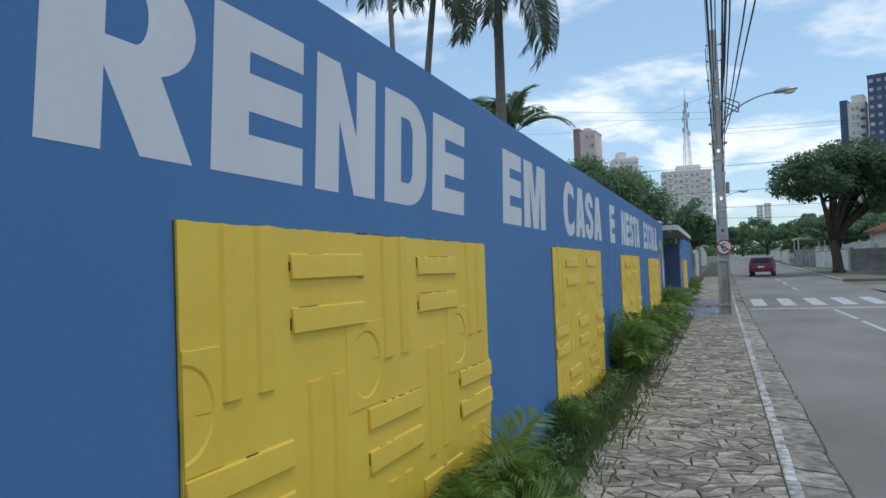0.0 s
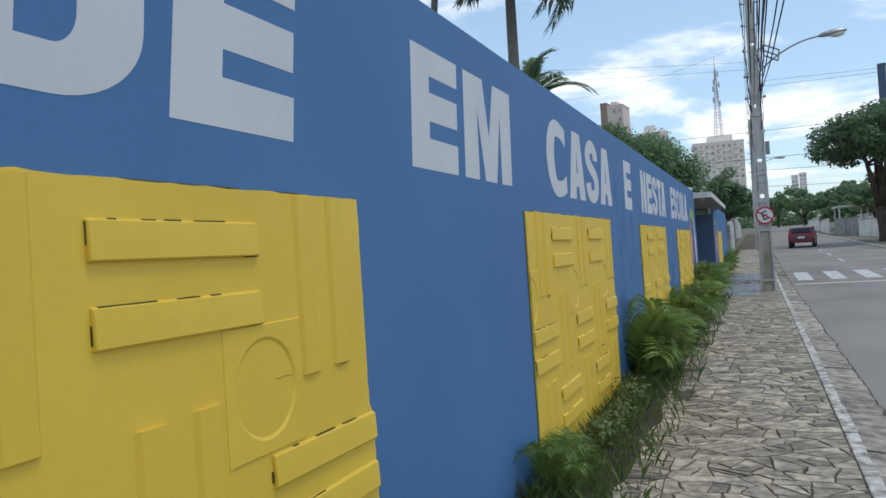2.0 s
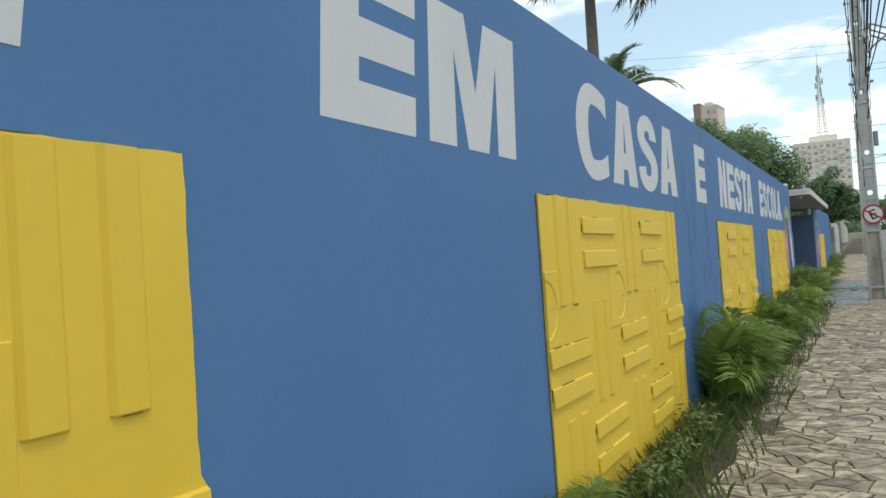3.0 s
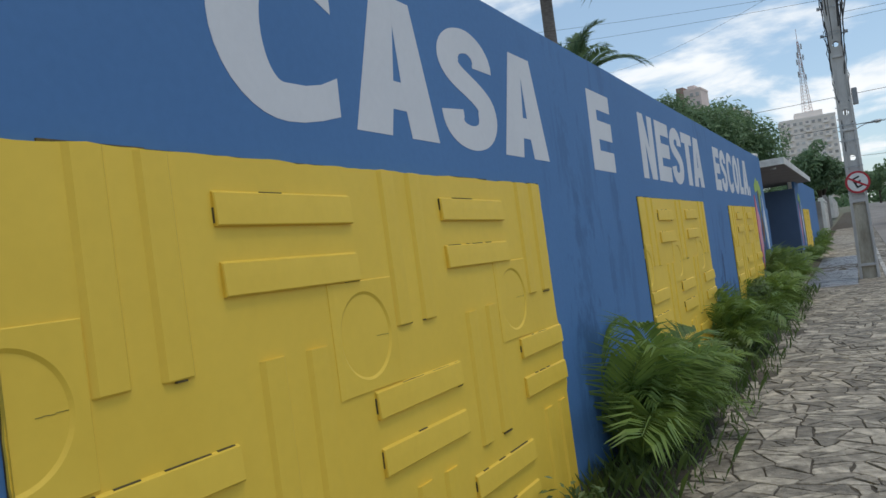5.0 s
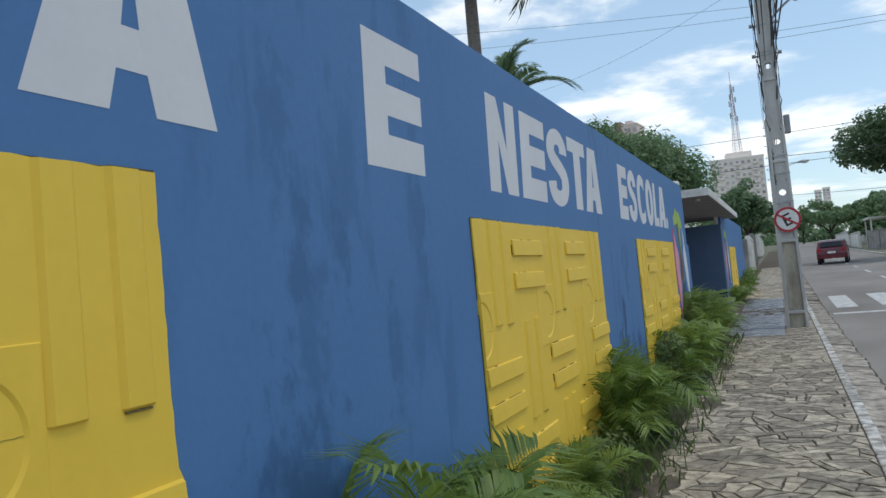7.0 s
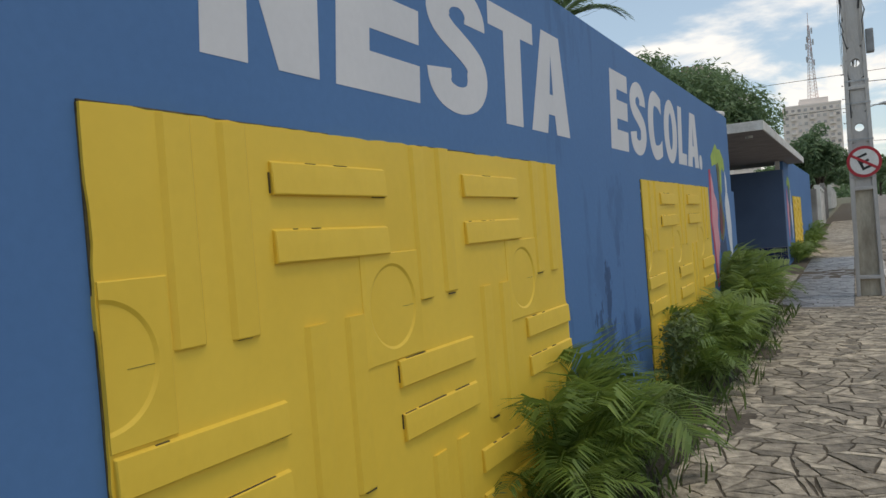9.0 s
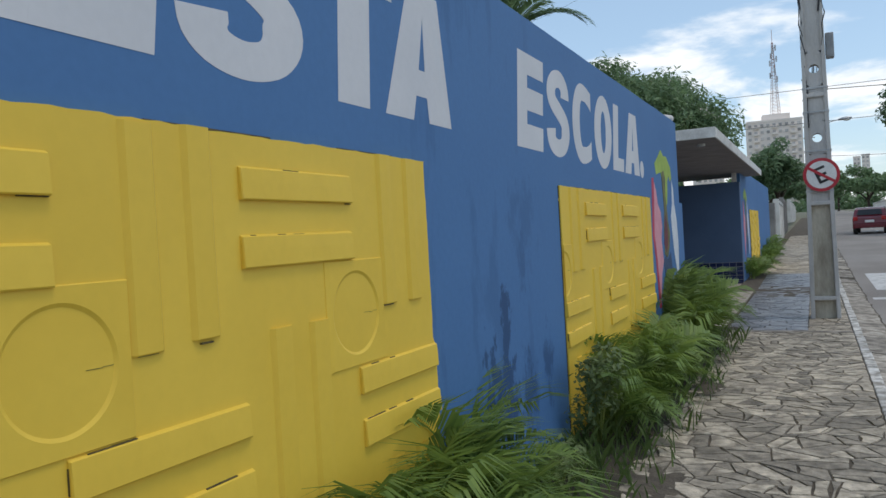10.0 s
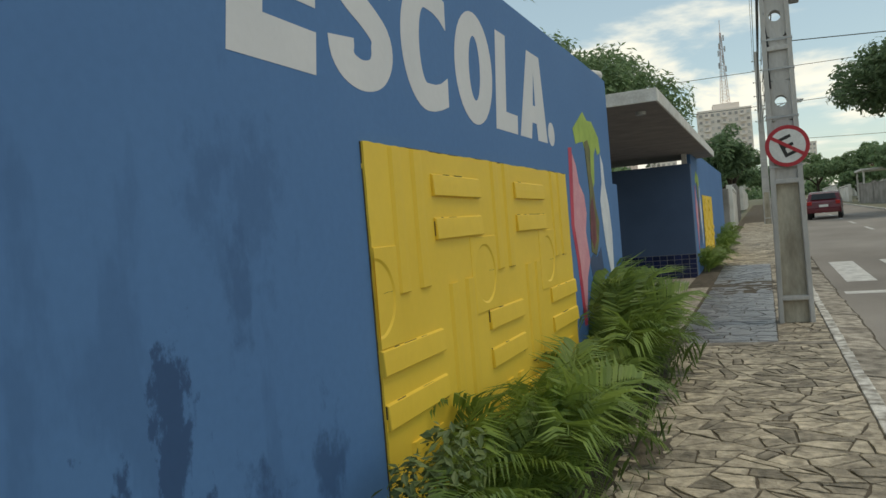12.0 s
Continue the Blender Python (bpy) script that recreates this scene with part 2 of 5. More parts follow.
SOFFIT = surface("canopy_concrete", (0.30, 0.27, 0.26), (0.22, 0.20, 0.195), 3, 0.8, 0.15, 40)
TILE = surface("blue_glazed_tile", (0.02, 0.03, 0.10), (0.012, 0.02, 0.07), 8, 0.25, 0.05, 40, vary=0.3)
GROUT = surface("tile_grout", (0.32, 0.33, 0.36), (0.22, 0.23, 0.25), 9, 0.9, 0.2)
STONE = surface("flagstone", (0.50, 0.43, 0.33), (0.155, 0.13, 0.096), 12, 0.68, 0.7, 40, 0.42, vary=0.42, island=0.0)
STONES = surface("flagstones_far", (0.50, 0.43, 0.33), (0.155, 0.13, 0.096), 12, 0.68, 0.7, 40, 0.42, island=0.42)
SLATE = surface("wet_slate", (0.25, 0.25, 0.255), (0.11, 0.11, 0.118), 3, 0.34, 0.4, 30, 0.5, island=0.35, spec=0.5)
JOINT = surface("earthy_mortar", (0.135, 0.11, 0.08), (0.062, 0.051, 0.038), 7, 0.95, 0.6, 60)
SOIL = surface("dark_soil", (0.075, 0.06, 0.04), (0.03, 0.03, 0.02), 6, 0.95, 0.8, 50)
KERB = surface("whitewashed_kerb", (0.64, 0.62, 0.58), (0.24, 0.22, 0.19), 9, 0.85, 0.6, 40, 0.26, vary=0.22)
CONCRETE = surface("worn_concrete", (0.45, 0.40, 0.335), (0.16, 0.138, 0.11), 8, 0.9, 0.9, 40, 0.34, vary=0.25)
ASPHALT = surface("asphalt", (0.315, 0.285, 0.255), (0.20, 0.178, 0.158), 0.45, 0.88, 0.5, 90, 0.42, stretch=(1, 0.5, 1))
ROADPAINT = surface("road_paint", (0.66, 0.65, 0.62), (0.42, 0.41, 0.39), 6, 0.7, 0.3, 50)
EARTH = surface("dry_earth", (0.22, 0.20, 0.15), (0.12, 0.13, 0.075), 0.35, 0.95, 0.5, 20)
POLE = surface("pole_concrete", (0.58, 0.56, 0.54), (0.40, 0.38, 0.355), 3, 0.85, 0.35, 40, 0.4, stretch=(1, 1, 0.35))
SHAFT = surface("pole_panel_stain", (0.58, 0.53, 0.43), (0.30, 0.26, 0.20), 5, 0.9, 0.35, 40, 0.4, stretch=(1, 1, 0.3))
STEEL = surface("galvanised_steel", (0.48, 0.49, 0.50), (0.33, 0.34, 0.35), 12, 0.45, 0.05, metal=0.7)
CABLE = surface("black_cable", (0.035, 0.035, 0.04), (0.02, 0.02, 0.022), 9, 0.6, 0.0)
GREYBOX = surface("grey_plastic", (0.30, 0.31, 0.32), (0.22, 0.23, 0.24), 9, 0.5, 0.0)
LAMPGLASS = surface("lamp_diffuser", (0.75, 0.75, 0.72), (0.65, 0.65, 0.62), 9, 0.2, 0.0)
SIGNRED = surface("sign_red", (0.52, 0.035, 0.05), (0.44, 0.03, 0.045), 8, 0.45, 0.0)
SIGNWHITE = surface("sign_white", (0.78, 0.77, 0.75), (0.68, 0.66, 0.64), 8, 0.45, 0.0)
SIGNBLACK = surface("sign_black", (0.03, 0.03, 0.03), (0.02, 0.02, 0.02), 8, 0.5, 0.0)
FROND = leafy("palm_frond", (0.25, 0.35, 0.075), (0.075, 0.145, 0.04), 0.38, 0.45)
RACHIS = surface("frond_stem", (0.25, 0.28, 0.06), (0.14, 0.19, 0.04), 9, 0.5, 0.0)
SHRUB = leafy("shrub_leaf", (0.23, 0.29, 0.11), (0.05, 0.09, 0.035), 0.3, 0.5)
GRASS = leafy("weed_blade", (0.16, 0.22, 0.06), (0.055, 0.1, 0.03), 0.3)
# both tree greens are lightened, with distance haze put into the leaf colour
TREELEAF = leafy("tree_leaf", (0.17, 0.25, 0.12), (0.08, 0.135, 0.08), 0.42)
FARLEAF = leafy("hazed_tree_leaf", (0.21, 0.31, 0.145), (0.095, 0.165, 0.09), 0.42)
TALLPALM = leafy("tall_palm_leaf", (0.12, 0.15, 0.09), (0.045, 0.062, 0.045), 0.3)
BARK = surface("bark", (0.10, 0.075, 0.055), (0.045, 0.035, 0.028), 6, 0.9, 0.6, 30, stretch=(1, 1, 0.3))
PALMBARK = surface("palm_trunk", (0.25, 0.22, 0.20), (0.15, 0.13, 0.12), 5, 0.85, 0.3, 20, stretch=(1, 1, 3))
TOWERPINK = surface("tower_render_pink", (0.74, 0.60, 0.54), (0.66, 0.53, 0.48), 0.15, 0.8, 0.0)
TOWERWHITE = surface("tower_render_white", (0.88, 0.79, 0.72), (0.82, 0.72, 0.65), 0.15, 0.8, 0.0)
TOWERBROWN = surface("tower_render_brown", (0.36, 0.24, 0.19), (0.30, 0.20, 0.16), 0.15, 0.8, 0.0)
TOWERBLUE = surface("tower_cladding_blue", (0.07, 0.11, 0.20), (0.05, 0.085, 0.16), 0.2, 0.35, 0.0)
# distance haze is put into the colour: glass much paler than its own
WINDOW = surface("hazed_window_glass", (0.55, 0.50, 0.47), (0.40, 0.375, 0.36), 0.5, 0.15, 0.0, vary=0.4)
HOUSEWALL = surface("house_limewash", (0.80, 0.78, 0.74), (0.62, 0.59, 0.54), 1.2, 0.85, 0.2)
BLOCKWALL = surface("bare_block_render", (0.36, 0.34, 0.32), (0.22, 0.205, 0.19), 1.3, 0.9, 0.3)
ROOFTILE = surface("clay_roof_tile", (0.33, 0.15, 0.09), (0.19, 0.09, 0.06), 2, 0.85, 0.2, island=0.25)
MASTPAINT = surface("mast_paint", (0.50, 0.28, 0.25), (0.50, 0.46, 0.45), 0.12, 0.6, 0.0)
CARPAINT = surface("dark_red_car_paint", (0.15, 0.016, 0.026), (0.12, 0.013, 0.02), 3, 0.25, 0.0, spec=0.6)
CARGLASS = surface("car_glass", (0.02, 0.022, 0.025), (0.012, 0.013, 0.015), 3, 0.08, 0.0)
RUBBER = surface("tyre_rubber", (0.03, 0.03, 0.03), (0.02, 0.02, 0.02), 9, 0.8, 0.0)
TAILLIGHT = surface("tail_light_lens", (0.5, 0.02, 0.02), (0.4, 0.02, 0.02), 9, 0.2, 0.0)


# ---- mesh helpers ----
def mesh_of(name, bm, material, smooth=False):
    me = bpy.data.meshes.new(name)
    bmesh.ops.recalc_face_normals(bm, faces=bm.faces)
    bm.to_mesh(me)
    bm.free()
    me.materials.append(material)
    if smooth:
        for f in me.polygons:
            f.use_smooth = True
    return me


def part(name, bm, material, parent=None, label="", smooth=False):
    ob = new(name, mesh_of(name, bm, material, smooth))
    ob.parent = parent
    return tagged(ob, label)


def piece(name, me, parent, m=None):
    ob = new(name, me)
    ob.parent = parent
    if m is not None:
        ob.matrix_basis = m
    return ob


def thing(name, m, label, category, group="", kind=""):
    ob = new(name)
    ob.empty_display_size = 0.1
    ob.matrix_basis = m
    return tagged(ob, label, category, group, kind)


def box(bm, lo, hi, bevel=0.0, m=None):
    """An axis-aligned block, edges bevelled."""
    r = bmesh.ops.create_cube(bm, size=1)
    vs = r["verts"]
    for v in vs:
        v.co = Vector([(a + b) / 2 + c * (b - a) for a, b, c in zip(lo, hi, v.co)])
    if bevel:
        es = list({e for v in vs for e in v.link_edges})
        r = bmesh.ops.bevel(bm, geom=es, offset=bevel, segments=2, affect="EDGES", profile=0.6)
        vs = [v for v in {v for f in r["faces"] for v in f.verts}]
    if m is not None:
        bmesh.ops.transform(bm, matrix=m, verts=vs)
    return vs


def solid(bm, outline, depth, to):
    """A polygon given as (u, v) pairs, extruded by depth; to(u, v, d) places it."""
    n = len(outline)
    a = [bm.verts.new(to(u, v, 0)) for u, v in outline]
    b = [bm.verts.new(to(u, v, depth)) for u, v in outline]
    bm.faces.new(a[::-1])
    bm.faces.new(b)
    for i in range(n):
        bm.faces.new((a[i], a[(i + 1) % n], b[(i + 1) % n], b[i]))


def tube(bm, points, radii, sides=8):
    """A round tapering tube along points."""
    points = [Vector(p) for p in points]
    if not hasattr(radii, "__len__"):
        radii = [radii] * len(points)
    rings = []
    for i, p in enumerate(points):
        d = (points[min(i + 1, len(points) - 1)] - points[max(i - 1, 0)]).normalized()
        q = d.to_track_quat("Z", "Y")
        rings.append([bm.verts.new(p + q @ Vector((radii[i] * math.cos(6.28319 * k / sides), radii[i] * math.sin(6.28319 * k / sides), 0))) for k in range(sides)])
    for a, b in zip(rings, rings[1:]):
        for k in range(sides):
            bm.faces.new((a[k], a[(k + 1) % sides], b[(k + 1) % sides], b[k]))
    bm.faces.new(rings[0][::-1])
    bm.faces.new(rings[-1])


def disc(bm, centre, radius, depth, axis="Y", sides=40):
    """A flat round plate, its axis along x, y or z."""
    m = {"Z": pose(*centre), "Y": pose(*centre, 90, 0, 0), "X": pose(*centre, 0, 90, 0)}[axis]
    bmesh.ops.create_cone(bm, cap_ends=True, segments=sides, radius1=radius, radius2=radius, depth=depth, matrix=m)


def rise(y):
    """Height of the ground along the street, which climbs gently beyond the crossing."""
    return 0.0 if y < 26 else (0.017 * (y - 26) ** 2 / 8 if y < 30 else 0.034 + 0.017 * (min(y, 260) - 30))


def strip(name, x0, x1, y0, y1, z, material, step=4.0, thick=0.0):
    """A band of ground that follows the street's rise."""
    n = max(1, int(abs(y1 - y0) / step))
    bm = bmesh.new()
    rows = []
    for i in range(n + 1):
        y = y0 + (y1 - y0) * i / n
        rows.append([bm.verts.new((x, y, rise(y) + dz)) for x, dz in ((x0, z), (x1, z))] + ([bm.verts.new((x, y, rise(y) + z - thick)) for x in (x0, x1)] if thick else []))
    for a, b in zip(rows, rows[1:]):
        bm.faces.new((a[0], a[1], b[1], b[0]))
        if thick:
            bm.faces.new((a[0], b[0], b[2], a[2]))
            bm.faces.new((a[1], a[3], b[3], b[1]))
            bm.faces.new((a[2], b[2], b[3], a[3]))
    if thick:
        bm.faces.new((rows[0][0], rows[0][2], rows[0][3], rows[0][1]))
        bm.faces.new((rows[-1][0], rows[-1][1], rows[-1][3], rows[-1][2]))
    return part(name, bm, material)


# ---- ground, road, pavement ----
ROAD_Z = -0.085
KERB_IN, KERB_OUT, ROAD_R = 1.93, 2.02, 8.1
bm = bmesh.new()
ys = [-900, -60, -20, 0, 15, 26, 28, 30, 60, 120, 260, 700, 2500]
xs = [-2500, -300, -40, 0, 9, 40, 300, 2500]
grid = [[bm.verts.new((x, y, rise(y) - 0.16)) for x in xs] for y in ys]
for a, b in zip(grid, grid[1:]):
    for i in range(len(xs) - 1):
        bm.faces.new((a[i], a[i + 1], b[i + 1], b[i]))
tagged(part("ground", bm, EARTH), "dry earth and sparse grass reaching to the horizon", "ground", kind="structure")
tagged(strip("road", KERB_OUT, ROAD_R, -40, 330, ROAD_Z, ASPHALT), "worn grey asphalt street climbing gently into the distance", "road", kind="structure")
pavement = tagged(strip("pavement", -0.02, KERB_IN, -12, 22.6, -0.008, JOINT, thick=0.13), "pavement of irregular flagstones with dark earthy joints", "pavement", kind="structure")
pavement_far = tagged(strip("pavement_far", -0.02, KERB_IN, 22.6, 130, -0.012, JOINT, thick=0.13), "pavement of thin bluish slate slabs, damp", "pavement", kind="structure")
bm = bmesh.new()
rows = []
for i in range(700):
    y = -12 + 0.2 * i
    edge = 2.36 + 0.035 * noise.noise((y * 0.9, 2, 0)) + 0.03 * noise.noise((y * 4.3, 5, 0))
    z = rise(y) + ROAD_Z
    rows.append([bm.verts.new(p) for p in ((KERB_OUT - 0.003, y, z + 0.034), (2.17, y, z + 0.02), (edge, y, z + 0.008), (edge + 0.012, y, z - 0.02))])
for a, b in zip(rows, rows[1:]):
    for i in range(3):
        bm.faces.new((a[i], a[i + 1], b[i + 1], b[i]))
gutter = tagged(part("gutter", bm, JOINT), "rough cracked concrete gutter strip beside the kerb", "gutter", kind="structure")
tagged(strip("far_pavement", ROAD_R + 0.15, 10.6, 49, 200, 0.0, EARTH, thick=0.15), "dusty bare footway across the street", "pavement", kind="structure")
tagged(strip("far_kerb", ROAD_R, ROAD_R + 0.15, 49, 200, 0.0, KERB, thick=0.15), "low concrete kerb across the street", "kerb", kind="structure")
bm = bmesh.new()
box(bm, (ROAD_R, 30, -0.1), (40, 48.6, -0.075))
side = tagged(part("side_road", bm, ASPHALT), "mouth of a worn asphalt side street", "road", kind="structure")
side.location.z = 0.2

# markings
def mark(name, x0, x1, y0, y1, label):
    bm = bmesh.new()
    n = max(1, int((y1 - y0) / 1.5))
    rows = [[bm.verts.new((x, y0 + (y1 - y0) * i / n, rise(y0 + (y1 - y0) * i / n) + ROAD_Z + 0.005)) for x in (x0, x1)] for i in range(n + 1)]
    for a, b in zip(rows, rows[1:]):
        bm.faces.new((a[0], a[1], b[1], b[0]))
    return tagged(part(name, bm, ROADPAINT), label, "road marking", "road markings", "structure")


for i in range(6):
    mark("crossing_stripe", 2.62 + 1.0 * i, 3.1 + 1.0 * i, 29.3, 33.4, "worn white zebra crossing stripe on asphalt")
mark("stop_line", 2.45, 8.0, 27.5, 27.85, "worn white stop line across the asphalt")
for i in range(3):
    mark("centre_line", 4.93, 5.05, 12 + 5.2 * i, 16.4 + 5.2 * i if i < 2 else 27.2, "white painted centre line on asphalt")
for i in range(9):
    mark("lane_dash", 4.93, 5.05, 40 + 6 * i, 42.4 + 6 * i, "short white lane dash on asphalt")


# ---- school wall ----
WALL_TOP, Y0, Y1 = 2.77, -7.0, 21.92
wall = tagged(new("wall_street"), "tall blue painted street wall with white letters", "wall", kind="structure")


def wall_body(name, y0, y1, parent):
    """A rendered wall with a slightly uneven top."""
    bm = bmesh.new()
    n = int((y1 - y0) / 0.35)
    front, back, fb, bb = [], [], [], []
    for i in range(n + 1):
        y = y0 + (y1 - y0) * i / n
        top = WALL_TOP + 0.007 * noise.noise((y * 1.1, 3, 0)) + 0.004 * noise.noise((y * 4.7, 9, 0))
        front.append(bm.verts.new((0, y, top)))
        back.append(bm.verts.new((-0.19, y, top)))
        fb.append(bm.verts.new((0, y, -0.2)))
        bb.append(bm.verts.new((-0.19, y, -0.2)))
    for i in range(n):
        bm.faces.new((front[i], front[i + 1], back[i + 1], back[i]))
        bm.faces.new((fb[i], fb[i + 1], front[i + 1], front[i]))
        bm.faces.new((bb[i], back[i], back[i + 1], bb[i + 1]))
    for i in (0, n):
        bm.faces.new((front[i], back[i], bb[i], fb[i]))
    bmesh.ops.bevel(bm, geom=[e for e in bm.edges if all(v.co.z > 2 for v in e.verts) and abs(e.verts[0].co.y - e.verts[1].co.y) > 0.1 and e.verts[0].co.x == e.verts[1].co.x == 0], offset=0.012, segments=2, affect="EDGES")
    return part(name, bm, BLUE, parent)


wall_body("wall_body", Y0, Y1, wall)
bm = bmesh.new()
box(bm, (-0.16, Y1, -0.2), (-0.004, Y1 + 0.27, 1.74), 0.012)
part("end_pier", bm, BLUE, wall, "low blue pier at the end of the wall")

# white letters
LZ0, LZ1 = 1.957, 2.547


def bar_letter(rects, slants=()):
    """A letter of upright rectangles (u0, v0, u1, v1) and four-cornered slants, in a unit box."""
    return [[(a, b), (c, b), (c, d), (a, d)] for a, b, c, d in rects] + [list(s) for s in slants]


def arc(cu, cv, ru, rv, t, a0, a1, n=10):
    """A curved stroke of thickness t as a chain of quads; angles in degrees."""
    tu, tv = t
    quads = []
    for i in range(n):
        p, q = radians(a0 + (a1 - a0) * i / n), radians(a0 + (a1 - a0) * (i + 1) / n)
        quads.append([(cu + (ru - tu) * math.cos(p), cv + (rv - tv) * math.sin(p)), (cu + ru * math.cos(p), cv + rv * math.sin(p)),
                      (cu + ru * math.cos(q), cv + rv * math.sin(q)), (cu + (ru - tu) * math.cos(q), cv + (rv - tv) * math.sin(q))])
    return quads


def ribbon(points, tu, tv):
    """A stroke along points, tu wide where it runs upright and tv where it runs level."""
    knots = [points[0]] + list(points) + [points[-1]]
    points = []
    for a, b, c, d in zip(knots, knots[1:], knots[2:], knots[3:]):
        for f in (0.0, 0.34, 0.67):
            points.append(tuple(0.5 * (2 * q + (r - p) * f + (2 * p - 5 * q + 4 * r - s) * f * f + (3 * q - p - 3 * r + s) * f ** 3) for p, q, r, s in zip(a, b, c, d)))
    points.append(knots[-1])
    sides = []
    for i, (u, v) in enumerate(points):
        a, b = points[max(i - 1, 0)], points[min(i + 1, len(points) - 1)]
        du, dv = b[0] - a[0], (b[1] - a[1])
        k = math.hypot(du, dv)
        nu, nv = -dv / k * tu / 2, du / k * tv / 2
        sides.append(((u + nu, v + nv), (u - nu, v - nv)))
    return [[a[1], b[1], b[0], a[0]] for a, b in zip(sides, sides[1:])]


S = 0.36
LETTERS = {
    "E": bar_letter([(0, 0, S, 1), (S, 0, 1, 0.255), (S, 0.40, 0.99, 0.638), (S, 0.776, 1, 1)]),
    "L": bar_letter([(0, 0, 0.45, 1), (0.45, 0, 1, 0.2)]),
    "T": bar_letter([(0.31, 0, 0.69, 0.8), (0, 0.8, 1, 1)]),
    "N": bar_letter([(0, 0, 0.355, 1), (0.65, 0, 1, 1)], [[(0.355, 1), (0.355, 0.56), (0.615, 0), (0.65, 0), (0.65, 0.46)]]),
    "M": bar_letter([], [[(0, 0), (0.27, 0), (0.25, 0.70), (0.37, 1), (0, 1)], [(0.25, 0.70), (0.40, 0), (0.515, 0), (0.49, 0.43), (0.37, 1)], [(0.49, 0.43), (0.515, 0), (0.637, 0), (0.745, 0.727), (0.60, 1)], [(0.745, 0.727), (0.76, 0), (1, 0), (1, 1), (0.60, 1)]]),
    "A": bar_letter([], [[(0, 0), (0.385, 0), (0.422, 0.19), (0.452, 0.39), (0.50, 0.80), (0.50, 1), (0.27, 1)], [(0.63, 0), (1, 0), (0.73, 1), (0.50, 1), (0.50, 0.80), (0.548, 0.39), (0.585, 0.19)], [(0.422, 0.19), (0.585, 0.19), (0.548, 0.39), (0.452, 0.39)]]),
    "D": bar_letter([(0, 0, 0.36, 1), (0.36, 0, 0.52, 0.2), (0.36, 0.8, 0.52, 1), (0.64, 0.34, 1, 0.66)]) + arc(0.52, 0.34, 0.48, 0.34, (0.36, 0.2), -90, 0) + arc(0.52, 0.66, 0.48, 0.34, (0.36, 0.2), 0, 90),
    "P": bar_letter([(0, 0, 0.36, 1), (0.36, 0.36, 0.55, 0.53), (0.36, 0.83, 0.55, 1)]) + arc(0.55, 0.68, 0.45, 0.32, (0.36, 0.17), -90, 90, 16),
    "R": bar_letter([(0, 0, 0.36, 1), (0.36, 0.40, 0.55, 0.55), (0.36, 0.85, 0.55, 1)], [[(0.36, 0.40), (0.61, 0), (1, 0), (0.74, 0.428), (0.65, 0.4075), (0.55, 0.40)]]) + arc(0.55, 0.70, 0.45, 0.30, (0.36, 0.15), -90, 90, 16),
    "O": arc(0.5, 0.5, 0.5, 0.52, (0.35, 0.22), 0, 360, 32),
    "C": arc(0.52, 0.5, 0.52, 0.52, (0.37, 0.22), 90, 270, 18) + [[(0.52, -0.02), (0.66, -0.012), (0.82, 0.015), (1.0, 0.06), (1.0, 0.30), (0.84, 0.235), (0.7, 0.207), (0.52, 0.2)],
                                                              [(0.52, 0.8), (0.7, 0.793), (0.84, 0.765), (1.0, 0.70), (1.0, 0.94), (0.82, 0.985), (0.66, 1.012), (0.52, 1.02)]],
    "S": ribbon([(0.80, 0.70), (0.79, 0.78), (0.71, 0.86), (0.58, 0.905), (0.45, 0.905), (0.31, 0.87), (0.215, 0.80), (0.19, 0.72), (0.23, 0.645), (0.34, 0.585), (0.50, 0.53),
                 (0.66, 0.47), (0.78, 0.40), (0.82, 0.30), (0.79, 0.205), (0.70, 0.13), (0.56, 0.095), (0.42, 0.095), (0.28, 0.13), (0.20, 0.20), (0.175, 0.30)], 0.37, 0.205),
    ".": [[(0.5 + 0.5 * math.cos(6.28319 * k / 20), 0.125 + 0.145 * math.sin(6.28319 * k / 20)) for k in range(20)]],
}
# letter, its two ends along the wall at the foot, and how far the painter let its head lean
TEXT = (("P", -0.32, 0.29, 0.04), ("R", 0.378, 0.975, 0.048), ("E", 1.067, 1.65, 0.048), ("N", 1.753, 2.328, 0.058), ("D", 2.443, 3.015, 0.06), ("E", 3.11, 3.69, 0.078), ("E", 4.645, 5.22, 0.062), ("M", 5.325, 6.158, 0.055),
        ("C", 7.085, 7.70, 0.02), ("A", 7.795, 8.43, 0.04), ("S", 8.49, 9.08, 0.03), ("A", 9.155, 9.80, 0.035), ("E", 10.70, 11.243, 0.038), ("N", 12.13, 12.645, 0.045), ("E", 12.735, 13.297, 0.072), ("S", 13.37, 13.945, 0.05),
        ("T", 13.98, 14.56, 0.05), ("A", 14.505, 15.125, 0.075), ("E", 16.03, 16.505, 0.085), ("S", 16.59, 17.095, 0.07), ("C", 17.19, 17.70, 0.05), ("O", 17.80, 18.37, 0.06), ("L", 18.41, 18.82, 0.11), ("A", 18.88, 19.525, 0.10), (".", 19.56, 19.735, 0.01))
for char, u0, u1, slant in TEXT:
    bm = bmesh.new()
    for k, poly in enumerate(LETTERS[char]):
        solid(bm, poly, 0.0012 + 0.0001 * (k % 2), lambda u, v, d: (-0.006 + d + (0.006 if d else 0), u0 + u * (u1 - u0) + slant * v, LZ0 + v * (LZ1 - LZ0)))
    part("letter", bm, WHITE, wall, "white painted capital letter " + char if char != "." else "white painted full stop")

# yellow relief panels: a chequer of cast tiles with upright planks and level planks
TH, FACE = 0.598, 0.014


